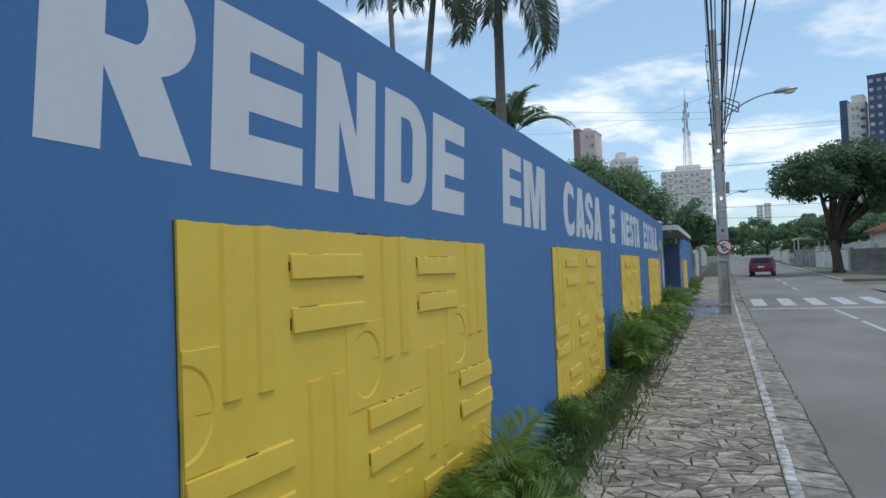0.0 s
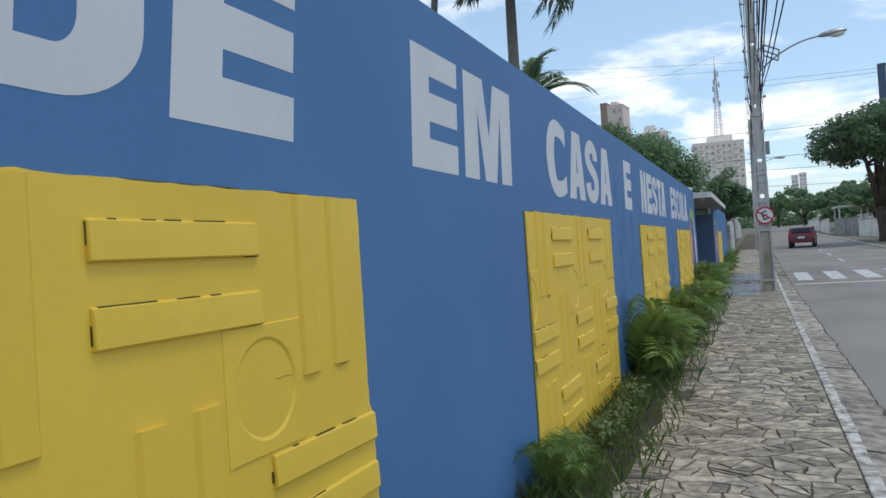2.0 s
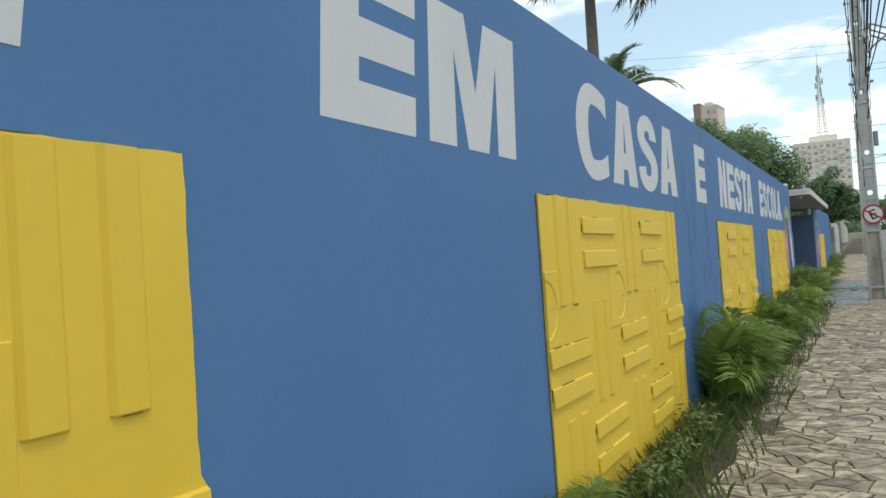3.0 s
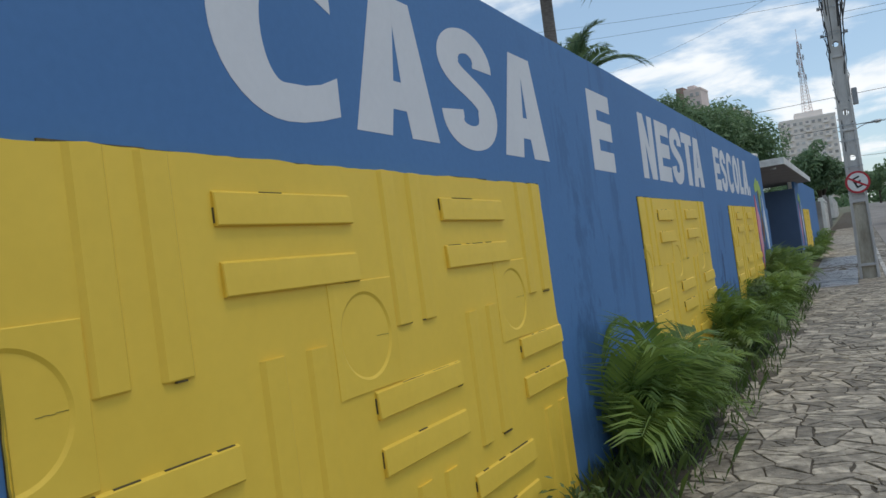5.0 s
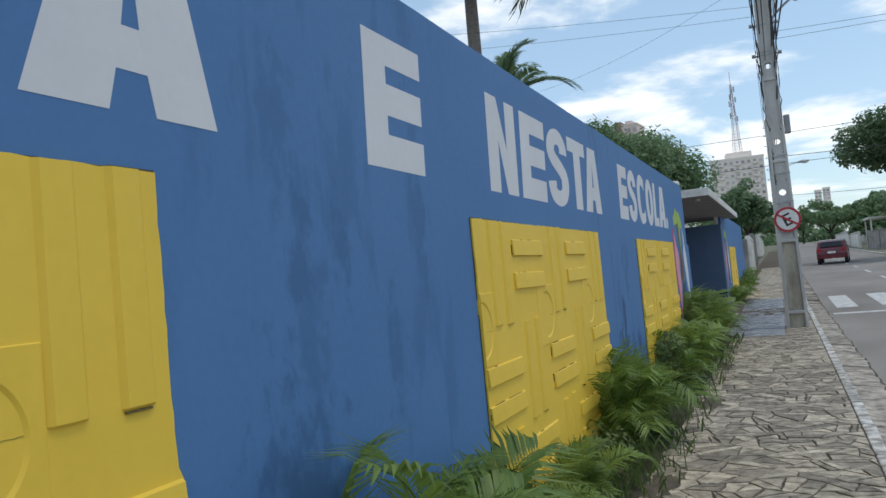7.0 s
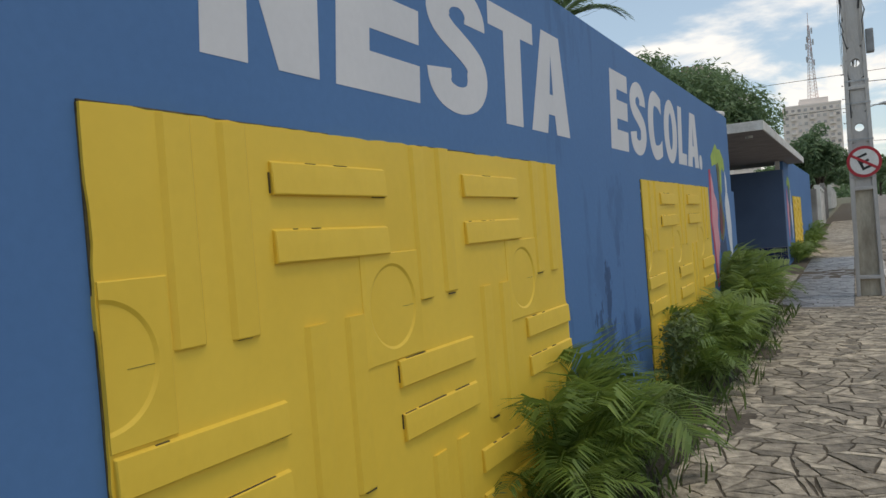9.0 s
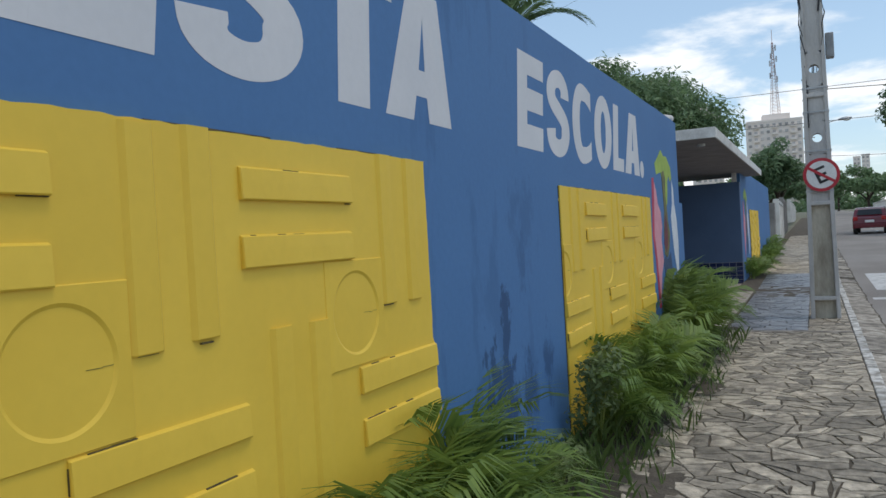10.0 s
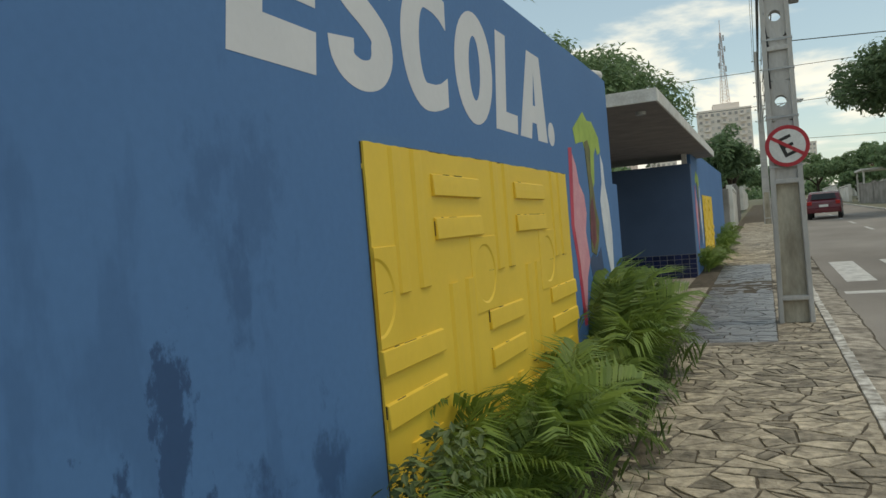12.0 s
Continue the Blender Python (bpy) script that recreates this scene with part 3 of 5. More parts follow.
def plank_mesh(w, h, thick, along):
    """A cast plank. Level ones stand proud at their lower edge and fade towards the upper; upright ones have sloping flanks and a square foot."""
    bm = bmesh.new()
    if along == "level":
        e = 0.004
        rows = [(0, 0, -0.015), (0, 0.0, thick - 0.003), (0, e, thick), (0, h * 0.55, thick * 0.88), (0, h - 0.006, thick * 0.72), (0, h, 0.003), (0, h + 0.002, -0.004)]
        ring = [[bm.verts.new((d, u, v)) for _, v, d in rows] for u in (0.0, 0.004, w - 0.004, w)]
        for k in (0, 3):
            for v in ring[k]:
                v.co.x = max(v.co.x - 0.004, -0.015)
    else:
        rows = [(0.0, -0.004), (0.008, 0.004), (0.018, thick), (w * 0.6, thick * 0.97), (w - 0.016, thick * 0.85), (w - 0.006, 0.003), (w, -0.004)]
        ring = [[bm.verts.new((d - dz, u, v)) for u, d in rows] for v, dz in ((0.0, 0.003), (0.004, 0.0), (h * 0.5, 0.001), (h, 0.0))]
    for a, b in zip(ring, ring[1:]):
        for k in range(len(rows) - 1):
            bm.faces.new((a[k], a[k + 1], b[k + 1], b[k]))
    for a in (ring[0], ring[-1]):
        low = [bm.verts.new((-0.015, v.co.y, v.co.z)) for v in a]
        for k in range(len(rows) - 1):
            bm.faces.new((a[k], a[k + 1], low[k + 1], low[k]))
    return mesh_of("plank", bm, YELLOW)


LEVEL = plank_mesh(1.0, 0.10, 0.017, "level")
UPRIGHT = plank_mesh(0.118, 0.59, 0.013, "upright")


def field_mesh(lo, hi):
    """A raised square field with a sunk roundel: lo and hi bound it along the wall, so that one at the panel's end is cut in half."""
    bm = bmesh.new()
    n, R, half, t = 48, 0.155, 0.195, 0.006
    inner, sunk, outer = [], [], []
    for k in range(n):
        a = 6.28319 * k / n
        c, s = math.cos(a), math.sin(a)
        f = half / max(abs(c), abs(s))
        clip = lambda u: min(max(u, lo), hi)
        outer.append((clip(c * f), s * f))
        inner.append((clip(c * R), s * R))
        sunk.append((clip(c * (R - 0.011)), s * (R - 0.011)))
    rings = [[bm.verts.new((d, u, v)) for u, v in pts] for pts, d in ((outer, -0.01), ([(u, v) if u > -0.1 else (u * 0.97, v) for u, v in outer], t - 0.002 if lo > -0.5 else t - 0.003), ([(u * (0.985 if u > 0 else 0.84), v * 0.985) for u, v in outer], t), (inner, t), (sunk, t - 0.0065))]
    for a, b in zip(rings, rings[1:]):
        for k in range(n):
            bm.faces.new((a[k], a[(k + 1) % n], b[(k + 1) % n], b[k]))
    bm.faces.new(rings[-1])
    return mesh_of("roundel", bm, YELLOW)


ROUNDEL, ROUNDEL_START = field_mesh(-1, 1), field_mesh(0.002, 1)


def relief_panel(y0, ends, top, seed, parent):
    """A panel from y0 on; ends: how far along each of its five columns of tiles ends."""
    cols = [0.0] + list(ends)
    rnd = random.Random(seed)
    bm = bmesh.new()
    w, h = cols[-1], top
    # the slab, with an uneven chipped outline; its middle course of tiles sticks out a little at the far end
    jut = lambda v: 0.024 if 0.19 < top - v - TH < 0.55 else 0.0
    outline = []
    for (ua, va), (ub, vb) in (((0, 0), (w, 0)), ((w, 0), (w, h)), ((w, h), (0, h)), ((0, h), (0, 0))):
        n = int(max(abs(ub - ua), abs(vb - va)) / 0.045)
        for i in range(n):
            f = i / n
            u, v = ua + (ub - ua) * f, va + (vb - va) * f
            j = 0.007 * noise.noise((u * 5 + seed, v * 5, 1)) + 0.006 * noise.noise((u * 19, v * 19, seed)) if i else 0
            outline.append((u + (j + (jut(v) if ua > 0 else 0) if ua == ub else 0), v + (j if va == vb else 0)))
    solid(bm, outline, FACE, lambda u, v, d: (-0.01 + d + (0.01 if d else 0), y0 + u, v))
    slab = part("relief_panel", bm, YELLOW, parent, "yellow cast relief panel with raised planks and roundels")
    # dark seam of dirt and mortar along the broken upper edge and the near side
    bm = bmesh.new()
    box(bm, (0.0, y0 - 0.0025, 0.1), (0.005, y0 + 0.03, h))
    u = 0.0
    while u < w:
        run = rnd.uniform(0.1, 0.4)
        if rnd.random() < 0.6:
            box(bm, (0.0, y0 + u, h - 0.03), (0.006 + 0.004 * rnd.random(), y0 + min(u + run, w), h + rnd.uniform(0.001, 0.007)))
        u += run
    part("mortar_seam", bm, WORN, slab)
    cracks = bmesh.new()
    for r in range(3):
        z_top = top - r * TH
        for c in range(5):
            u, tw = y0 + cols[c], cols[c + 1] - cols[c]
            turned = r == 1
            if (r + c) % 2 == 0:
                for du in ((0.17, 0.50) if turned else (0.31, 0.635)):
                    d = u + min(du * 0.625, tw - 0.12) + rnd.uniform(-0.005, 0.005)
                    piece("plank", UPRIGHT, slab, pose(FACE, d, z_top - TH + 0.004 + rnd.uniform(-0.006, 0.006), rnd.uniform(-0.35, 0.35)))
                    if rnd.random() < 0.6:
                        z = z_top - TH + rnd.choice((0.004, 0.01))
                        box(cracks, (FACE - 0.002, d + rnd.uniform(0, 0.05), z - 0.006), (FACE + 0.009, d + rnd.uniform(0.06, 0.11), z - 0.001))
            else:
                for dz in ((0.30, 0.50) if turned else (0.20, 0.40)):
                    z = z_top - dz + rnd.uniform(-0.005, 0.005)
                    last = 0.02 if c == 4 and turned else 0.0
                    piece("plank", LEVEL, slab, pose(FACE, u + 0.004 + rnd.uniform(-0.005, 0.005), z, rnd.uniform(-0.45, 0.45)) @ Matrix.Diagonal((1, tw - 0.01 + last, 1, 1)))
                    # hairline cracks over the plank and down its end, where the paint has parted
                    a = rnd.uniform(0.02, 0.3)
                    end = rnd.uniform(a + 0.15, 0.98)
                    while a < end:
                        step = rnd.uniform(0.03, 0.12)
                        if rnd.random() < 0.55:
                            box(cracks, (FACE - 0.002, u + a * tw, z + 0.0975), (FACE + 0.0075, u + (a + step) * tw, z + 0.1 + 0.0009 * rnd.random()))
                        a += step
                    if rnd.random() < 0.55:
                        b = z + rnd.uniform(0.0, 0.05)
                        box(cracks, (FACE - 0.002, u + 0.0015, b), (FACE + 0.006, u + 0.0035, b + rnd.uniform(0.03, 0.07)))
                    if rnd.random() < 0.6:
                        box(cracks, (FACE - 0.002, u + tw - rnd.uniform(0.03, 0.09), z - 0.004), (FACE + 0.006, u + tw - 0.004, z - 0.0005))
    for c in (0, 2, 4):
        piece("roundel", ROUNDEL_START if c == 0 else ROUNDEL, slab, pose(FACE, y0 + cols[c], top - TH))
        # a parted joint runs through the roundel
        z = top - TH + rnd.uniform(-0.02, 0.02)
        u = y0 + cols[c]
        for k in range(3 if c == 4 else 4, 9):
            box(cracks, (FACE - 0.002, u + 0.004 + 0.0155 * k, z + 0.006 * noise.noise((k * 0.6, seed, c))), (FACE + 0.0012, u + 0.0195 + 0.0155 * k, z + 0.001 + 0.006 * noise.noise((k * 0.6, seed, c))))
    part("crack", cracks, WORN, slab, "dark parted joints and chips")


for k, (ya, ends, top) in enumerate(((0.878, (0.628, 1.268, 1.92, 2.558, 3.198), 1.779), (6.37, (0.635, 1.29, 1.94, 2.59, 3.155), 1.806), (11.745, (0.595, 1.21, 1.825, 2.432, 3.04), 1.778), (16.77, (0.60, 1.215, 1.815, 2.46, 3.15), 1.753))):
    relief_panel(ya, ends, top, 20 + k, wall)


# painted mural shapes by the entrance
def mural(name, points, material, parent, label, depth=0.004, z=0.0, y=0.0, s=1.0):
    bm = bmesh.new()
    solid(bm, [(y + u * s, z + v * s) for u, v in points], depth, lambda u, v, d: (-0.004 + d + (0.004 if d else 0), u, v))
    part(name, bm, material, parent, label)


def mural_set(y, parent):
    mural("mural_shape", [(0.03, 1.97), (0.14, 1.98), (0.03, 1.36), (0.12, 1.11), (0.2, 0.8), (0.24, 0.55), (0.14, 0.55), (0.04, 1.1), (-0.06, 1.36)], RED, parent, "red painted mural edge", 0.002, 0, y)
    mural("mural_shape", [(0.14, 1.93), (0.24, 1.84), (0.3, 1.7), (0.46, 1.6), (0.5, 1.45), (0.42, 1.3), (0.5, 1.05), (0.36, 0.92), (0.25, 0.66), (0.2, 0.68), (0.12, 1.11), (0.03, 1.36)], PINK, parent, "pink painted mural shape", 0.004, 0, y)
    mural("mural_shape", [(0.24, 2.14), (0.65, 2.32), (0.8, 2.26), (0.99, 2.27), (1.25, 2.15), (1.3, 2.02), (1.16, 1.98), (1.1, 2.05), (1.0, 1.98), (0.93, 1.72), (0.84, 1.66), (0.8, 1.86), (0.68, 1.95), (0.58, 2.06), (0.42, 2.04), (0.3, 2.02)], LIME, parent, "lime green painted mural shape", 0.003, 0, y)
    mural("mural_shape", [(0.62, 2.06), (0.76, 2.09), (0.84, 2.0), (0.8, 1.8), (0.86, 1.66), (0.9, 1.5), (1.0, 1.36), (0.92, 1.2), (0.78, 1.08), (0.6, 1.12), (0.62, 1.4), (0.7, 1.62)], OLIVE, parent, "dark olive painted mural shape", 0.005, 0, y)
    mural("mural_shape", [(0.66, 1.5), (0.78, 1.6), (0.84, 1.4), (0.82, 1.22), (0.7, 1.14), (0.6, 1.24)], DEEPRED, parent, "dark red painted mural patch", 0.006, 0, y)
    mural("mural_shape", [(0.5, 1.06), (0.66, 1.1), (0.8, 1.06), (1.0, 1.14), (1.06, 0.92), (0.94, 0.62), (0.84, 0.86), (0.7, 0.6), (0.6, 0.84)], NAVY, parent, "dark blue painted mural drips", 0.003, 0, y)
    mural("mural_shape", [(1.28, 2.0), (1.38, 1.9), (1.4, 1.72), (1.52, 1.52), (1.58, 1.25), (1.54, 0.95), (1.5, 0.66), (1.4, 0.62), (1.38, 0.9), (1.24, 1.15), (1.16, 1.42), (1.14, 1.56), (1.26, 1.72)], PALE, parent, "white painted mural shape", 0.004, 0, y)


mural_set(20.1, wall)

# second stretch of wall beyond the entrance
wall2 = tagged(new("wall_far"), "blue painted street wall beyond the entrance", "wall", kind="structure")
bm = bmesh.new()
box(bm, (-0.19, 31.3, -0.2), (0, 44.0, WALL_TOP - 0.02), 0.01)
part("wall_body", bm, BLUE, wall2)
relief_panel(33.7, (0.7, 1.4, 2.1, 2.8, 3.5), 1.79, 31, wall2)
mural_set(31.75, wall2)

# entrance recess: side wall with a tiled foot, back wall, slab, canopy
recess = tagged(new("wall_entrance"), "dark blue walls of the recessed entrance with tiled foot", "wall", kind="structure")
bm = bmesh.new()
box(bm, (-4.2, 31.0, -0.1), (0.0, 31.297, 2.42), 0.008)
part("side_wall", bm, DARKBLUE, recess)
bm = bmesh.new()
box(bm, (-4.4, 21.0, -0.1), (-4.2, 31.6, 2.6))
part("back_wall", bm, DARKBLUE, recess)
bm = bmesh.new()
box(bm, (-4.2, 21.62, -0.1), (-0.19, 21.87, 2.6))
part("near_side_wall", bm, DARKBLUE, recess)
bm = bmesh.new()
box(bm, (-4.19, 30.985, 0.0), (0.004, 31.0, 0.52))
grout = part("tile_bed", bm, GROUT, recess)
bm = bmesh.new()
box(bm, (0, -0.006, 0), (0.14, 0, 0.092), 0.002)
tile_mesh = mesh_of("tile", bm, TILE)
for i in range(14):
    for j in range(5):
        piece("tile", tile_mesh, grout, pose(-0.145 - 0.15 * i, 30.985, 0.012 + 0.102 * j))
bm = bmesh.new()
box(bm, (-4.3, 22.5, -0.1), (0.36, 31.0, 0.012), 0.006)
tagged(part("entrance_floor", bm, CONCRETE), "brownish concrete slab in front of the entrance", "floor", kind="structure")

canopy = thing("entrance_canopy", pose(0, 0, 0), "thin flat concrete canopy with white fascia over entrance", "canopy", kind="structure")
bm = bmesh.new()
box(bm, (-3.4, 22.86, 2.635), (0.365, 33.0, 2.75))
part("slab", bm, SOFFIT, canopy)
bm = bmesh.new()
box(bm, (-3.4, 22.83, 2.63), (0.39, 22.858, 2.775), 0.006)
box(bm, (0.367, 22.862, 2.63), (0.39, 33.0, 2.775), 0.006)
part("fascia", bm, FASCIA, canopy, "white painted fascia")
bm = bmesh.new()
disc(bm, (0.1, 23.6, 2.62), 0.06, 0.05, "Z", 16)
part("downlight", bm, LAMPGLASS, canopy)
bm = bmesh.new()
box(bm, (-0.16, 31.02, 2.42), (-0.06, 31.12, 2.64))
part("post", bm, FASCIA, canopy)
pipe = thing("pipe_end", pose(-0.1, 21.76, WALL_TOP - 0.01), "short grey pipe end lying on the wall top", "pipe")
bm = bmesh.new()
tube(bm, [(-0.1, -0.25, 0.055), (0.05, 0.12, 0.055)], 0.05, 12)
part("pipe", bm, FASCIA, pipe)


# ---- utility poles, lamps, sign, cables ----
def slab_with_hole(bm, x0, x1, z0, z1, y0, y1, radius):
    """A plate standing in the xz plane with a round hole through it."""
    n, cx, cz = 24, (x0 + x1) / 2, (z0 + z1) / 2
    rings = []
    for y in (y0, y1):
        inner, outer = [], []
        for k in range(n):
            a = 6.28319 * k / n
            c, s = math.cos(a), math.sin(a)
            f = min((x1 - x0) / 2 / max(abs(c), 1e-6), (z1 - z0) / 2 / max(abs(s), 1e-6))
            inner.append(bm.verts.new((cx + radius * c, y, cz + radius * s)))
            outer.append(bm.verts.new((cx + f * c, y, cz + f * s)))
        rings.append((inner, outer))
    (ia, oa), (ib, ob) = rings
    for k in range(n):
        j = (k + 1) % n
        bm.faces.new((ia[k], ia[j], oa[j], oa[k]))
        bm.faces.new((ib[k], ob[k], ob[j], ib[j]))
        bm.faces.new((ia[k], ib[k], ib[j], ia[j]))
        bm.faces.new((oa[k], oa[j], ob[j], ob[k]))


def concrete_pole(name, x, y, label, holes=True):
    """A tapering concrete pole of H section: two flanges, a recessed web, cross ribs and bolt holes."""
    pole = thing(name, pose(x, y, rise(y) - 0.02), label, "utility pole", "utility poles")
    H, B, T = 8.9, 0.195, 0.10
    half = lambda z: B + (T - B) * z / H
    for s in (-1, 1):
        bm = bmesh.new()
        rows = []
        for z in (0, 2.2, 4.5, H):
            h = half(z)
            w = 0.055 if z < 3 else 0.045
            d = 0.15 - 0.05 * z / H
            rows.append([bm.verts.new(p) for p in ((s * h, -d, z), (s * (h - w), -d, z), (s * (h - w - 0.012), d, z), (s * h, d, z))])
        for a, b in zip(rows, rows[1:]):
            for k in range(4):
                bm.faces.new((a[k], a[(k + 1) % 4], b[(k + 1) % 4], b[k]))
        bm.faces.new(rows[0])
        bm.faces.new(rows[-1])
        bmesh.ops.bevel(bm, geom=[e for e in bm.edges if abs(e.verts[0].co.z - e.verts[1].co.z) > 1], offset=0.012, segments=2, affect="EDGES")
        part("flange", bm, POLE, pole)
    marks = [0.0, 0.31, 1.70, 2.38, 2.86, 3.36, 3.86, 4.8, 5.4, 6.4, 7.2, 8.1, H]
    for i, (z0, z1) in enumerate(zip(marks, marks[1:])):
        h = half((z0 + z1) / 2) - 0.04
        bm = bmesh.new()
        deep = -0.06 if i < 2 else -0.10
        if holes and i in (3, 5, 7, 9):
            slab_with_hole(bm, -h, h, z0, z1, deep, 0.06, 0.065)
        else:
            box(bm, (-h, deep, z0), (h, 0.06, z1))
        part("web", bm, SHAFT if i < 2 else POLE, pole)
    for z in (0.28, 1.65, 3.2, 4.8):
        h = half(z) - 0.045
        bm = bmesh.new()
        box(bm, (-h, -0.142, z), (h, -0.05, z + 0.055), 0.012)
        part("rib", bm, POLE, pole)
    for z in (2.42, 1.84, 2.98, 3.32, 5.3, 5.36, 5.9, 6.6):
        h, d = half(z) + 0.004, 0.15 - 0.05 * z / H + 0.004
        bm = bmesh.new()
        for lo, hi in (((-h, -d - 0.004, z), (h, -d, z + 0.022)), ((-h - 0.004, -d, z), (-h, d, z + 0.022)), ((h, -d, z), (h + 0.004, d, z + 0.022))):
            box(bm, lo, hi)
        part("band", bm, STEEL, pole, "thin steel strap")
    bm = bmesh.new()
    box(bm, (half(4) + 0.01, -0.09, 3.75), (half(4) + 0.12, 0.09, 4.1), 0.015)
    part("junction_box", bm, GREYBOX, pole, "grey junction box")
    for z in (5.3, 5.9, 6.6, 7.3, 7.9, 8.4):
        for s in (-1, 1):
            bm = bmesh.new()
            tube(bm, [(s * (half(z) - 0.02), -0.06, z), (s * (half(z) + 0.09), -0.1, z + 0.02)], 0.014, 6)
            disc(bm, (s * (half(z) + 0.1), -0.1, z + 0.02), 0.035, 0.06, "X", 10)
            part("insulator", bm, GREYBOX, pole)
    return pole


def street_lamp(x, y, reach, z0, z1):
    lamp = thing("street_lamp", pose(x, y, rise(y)), "curved galvanised street lamp arm with cobra head", "street lamp", "street lamps")
    bm = bmesh.new()
    n = 12
    tube(bm, [(0.12 + reach * i / n, -0.02, z0 + (z1 - z0) * math.sin(1.5708 * (i / n) ** 0.85)) for i in range(n + 1)], 0.024, 8)
    part("arm", bm, STEEL, lamp)
    head = bmesh.new()
    bmesh.ops.create_uvsphere(head, u_segments=20, v_segments=10, radius=1)
    for v in head.verts:
        v.co = Vector((reach + 0.36 + v.co.x * 0.36, -0.02 + v.co.y * 0.15, z1 + 0.02 + v.co.z * (0.10 if v.co.z > 0 else 0.055) + 0.03 * v.co.x))
    part("head", head, STEEL, lamp, "grey metal lamp head", True)
    bowl = bmesh.new()
    bmesh.ops.create_uvsphere(bowl, u_segments=16, v_segments=8, radius=1)
    for v in bowl.verts:
        v.co = Vector((reach + 0.46 + v.co.x * 0.2, -0.02 + v.co.y * 0.12, z1 - 0.01 + v.co.z * 0.085))
    part("bowl", bowl, LAMPGLASS, lamp, "clear lamp bowl", True)
    return lamp


PX, PY = 1.64, 24.12
concrete_pole("utility_pole", PX, PY, "weathered grey concrete utility pole standing on the pavement")
concrete_pole("utility_pole", 1.52, 57.0, "distant grey concrete utility pole on the pavement", False)
concrete_pole("utility_pole", PX, -9.0, "grey concrete utility pole beside the pavement", False)
street_lamp(PX, PY, 1.62, 5.95, 6.72)
street_lamp(1.52, 57.0, 1.35, 5.4, 6.1)

# no-parking sign strapped to the pole
sign = thing("parking_sign", pose(PX + 0.03, PY - 0.19, 2.06, 4, -13, 5) @ Matrix.Scale(0.88, 4), "round no-parking sign strapped to the concrete pole", "road sign")
bm = bmesh.new()
disc(bm, (0, 0, 0), 0.272, 0.006, "Y", 56)
part("rim", bm, SIGNRED, sign, "red sign rim, slightly bent")
bm = bmesh.new()
disc(bm, (0, -0.0045, 0), 0.222, 0.004, "Y", 56)
part("face", bm, SIGNWHITE, sign, "white sign face")
bm = bmesh.new()
for lo, hi in (((-0.085, 0), (-0.04, 1)), ((-0.04, 0.84), (0.09, 1)), ((-0.04, 0.42), (0.075, 0.58)), ((-0.04, 0), (0.09, 0.16))):
    box(bm, (lo[0], -0.0095, -0.13 + 0.26 * lo[1]), (hi[0], -0.006, -0.13 + 0.26 * hi[1]))
bmesh.ops.transform(bm, matrix=pose(0, 0, 0, 0, -9, 0), verts=bm.verts)
part("letter", bm, SIGNBLACK, sign, "black capital letter E")
bm = bmesh.new()
box(bm, (-0.225, -0.0125, -0.022), (0.225, -0.008, 0.022))
bmesh.ops.transform(bm, matrix=pose(0, 0, 0, 0, 45, 0), verts=bm.verts)
part("bar", bm, SIGNRED, sign, "red diagonal bar")
bm = bmesh.new()
box(bm, (-0.02, 0.004, -0.2), (0.02, 0.03, 0.2))
part("bracket", bm, STEEL, sign)


def hang(name, a, b, sag, radius, label, wobble=0.0):
    """A slack cable between two points."""
    bm = bmesh.new()
    n = 26
    a, b = Vector(a), Vector(b)
    pts = []
    for i in range(n + 1):
        f = i / n
        p = a.lerp(b, f)
        p.z -= sag * 4 * f * (1 - f)
        if wobble:
            p += Vector((noise.noise((f * 9, sag * 7, a.x)) * wobble, 0, noise.noise((f * 11, 5, sag * 9)) * wobble))
        pts.append(p)
    tube(bm, pts, radius, 5)
    return tagged(part(name, bm, CABLE), label, "cable", "overhead cables")


rnd = random.Random(7)
for i in range(13):
    z = 5.2 + 0.27 * i
    dx = rnd.uniform(-0.22, 0.34)
    thick = 0.016 if i in (1, 4, 8) else rnd.choice((0.008, 0.011, 0.014))
    hang("cable", (PX + dx, PY, z), (PX + dx * 1.3 + rnd.uniform(-0.1, 0.1), -9.0, z + rnd.uniform(-0.3, 0.3)), rnd.uniform(0.15, 0.5), thick, "black overhead cable strung between the poles", 0.03 if i in (1, 4, 8) else 0)
    hang("cable", (PX + dx, PY, z), (1.52 + dx, 57.0, z + rise(57)), rnd.uniform(0.2, 0.6), thick, "black overhead cable strung between the poles")
for a, b, sag, thin in (((-24, 60, 9.2), (30, 61, 9.3), 0.3, 0.016), ((-24, 60, 7.3), (30, 61, 7.4), 0.35, 0.016), ((PX, PY, 5.6), (30, 30, 7.0), 0.2, 0.004), ((PX, PY, 5.75), (30, 31, 7.1), 0.25, 0.004), ((PX, PY, 3.3), (26, 33, 4.4), 0.25, 0.006),
                        ((PX, PY, 6.3), (-16, 21, 8.5), 0.3, 0.0035), ((PX, PY, 6.1), (-16, 22, 8.1), 0.3, 0.0035), ((PX, PY, 6.9), (-7.5, 36, 8.4), 0.4, 0.0035), ((1.52, 57, 4.8), (22, 70, 5.6), 0.3, 0.012)):
    hang("cable", a, b, sag, thin, "thin black service wire crossing above the street")
for x0, x1, sag in ((0.16, 0.75, 0.45), (0.2, 0.9, 0.62)):
    hang("cable", (PX + x0, PY - 0.1, 5.55), (PX + x1, -9.0, 5.75), sag, 0.013, "thick black cable bundle swinging over the kerb", 0.02)
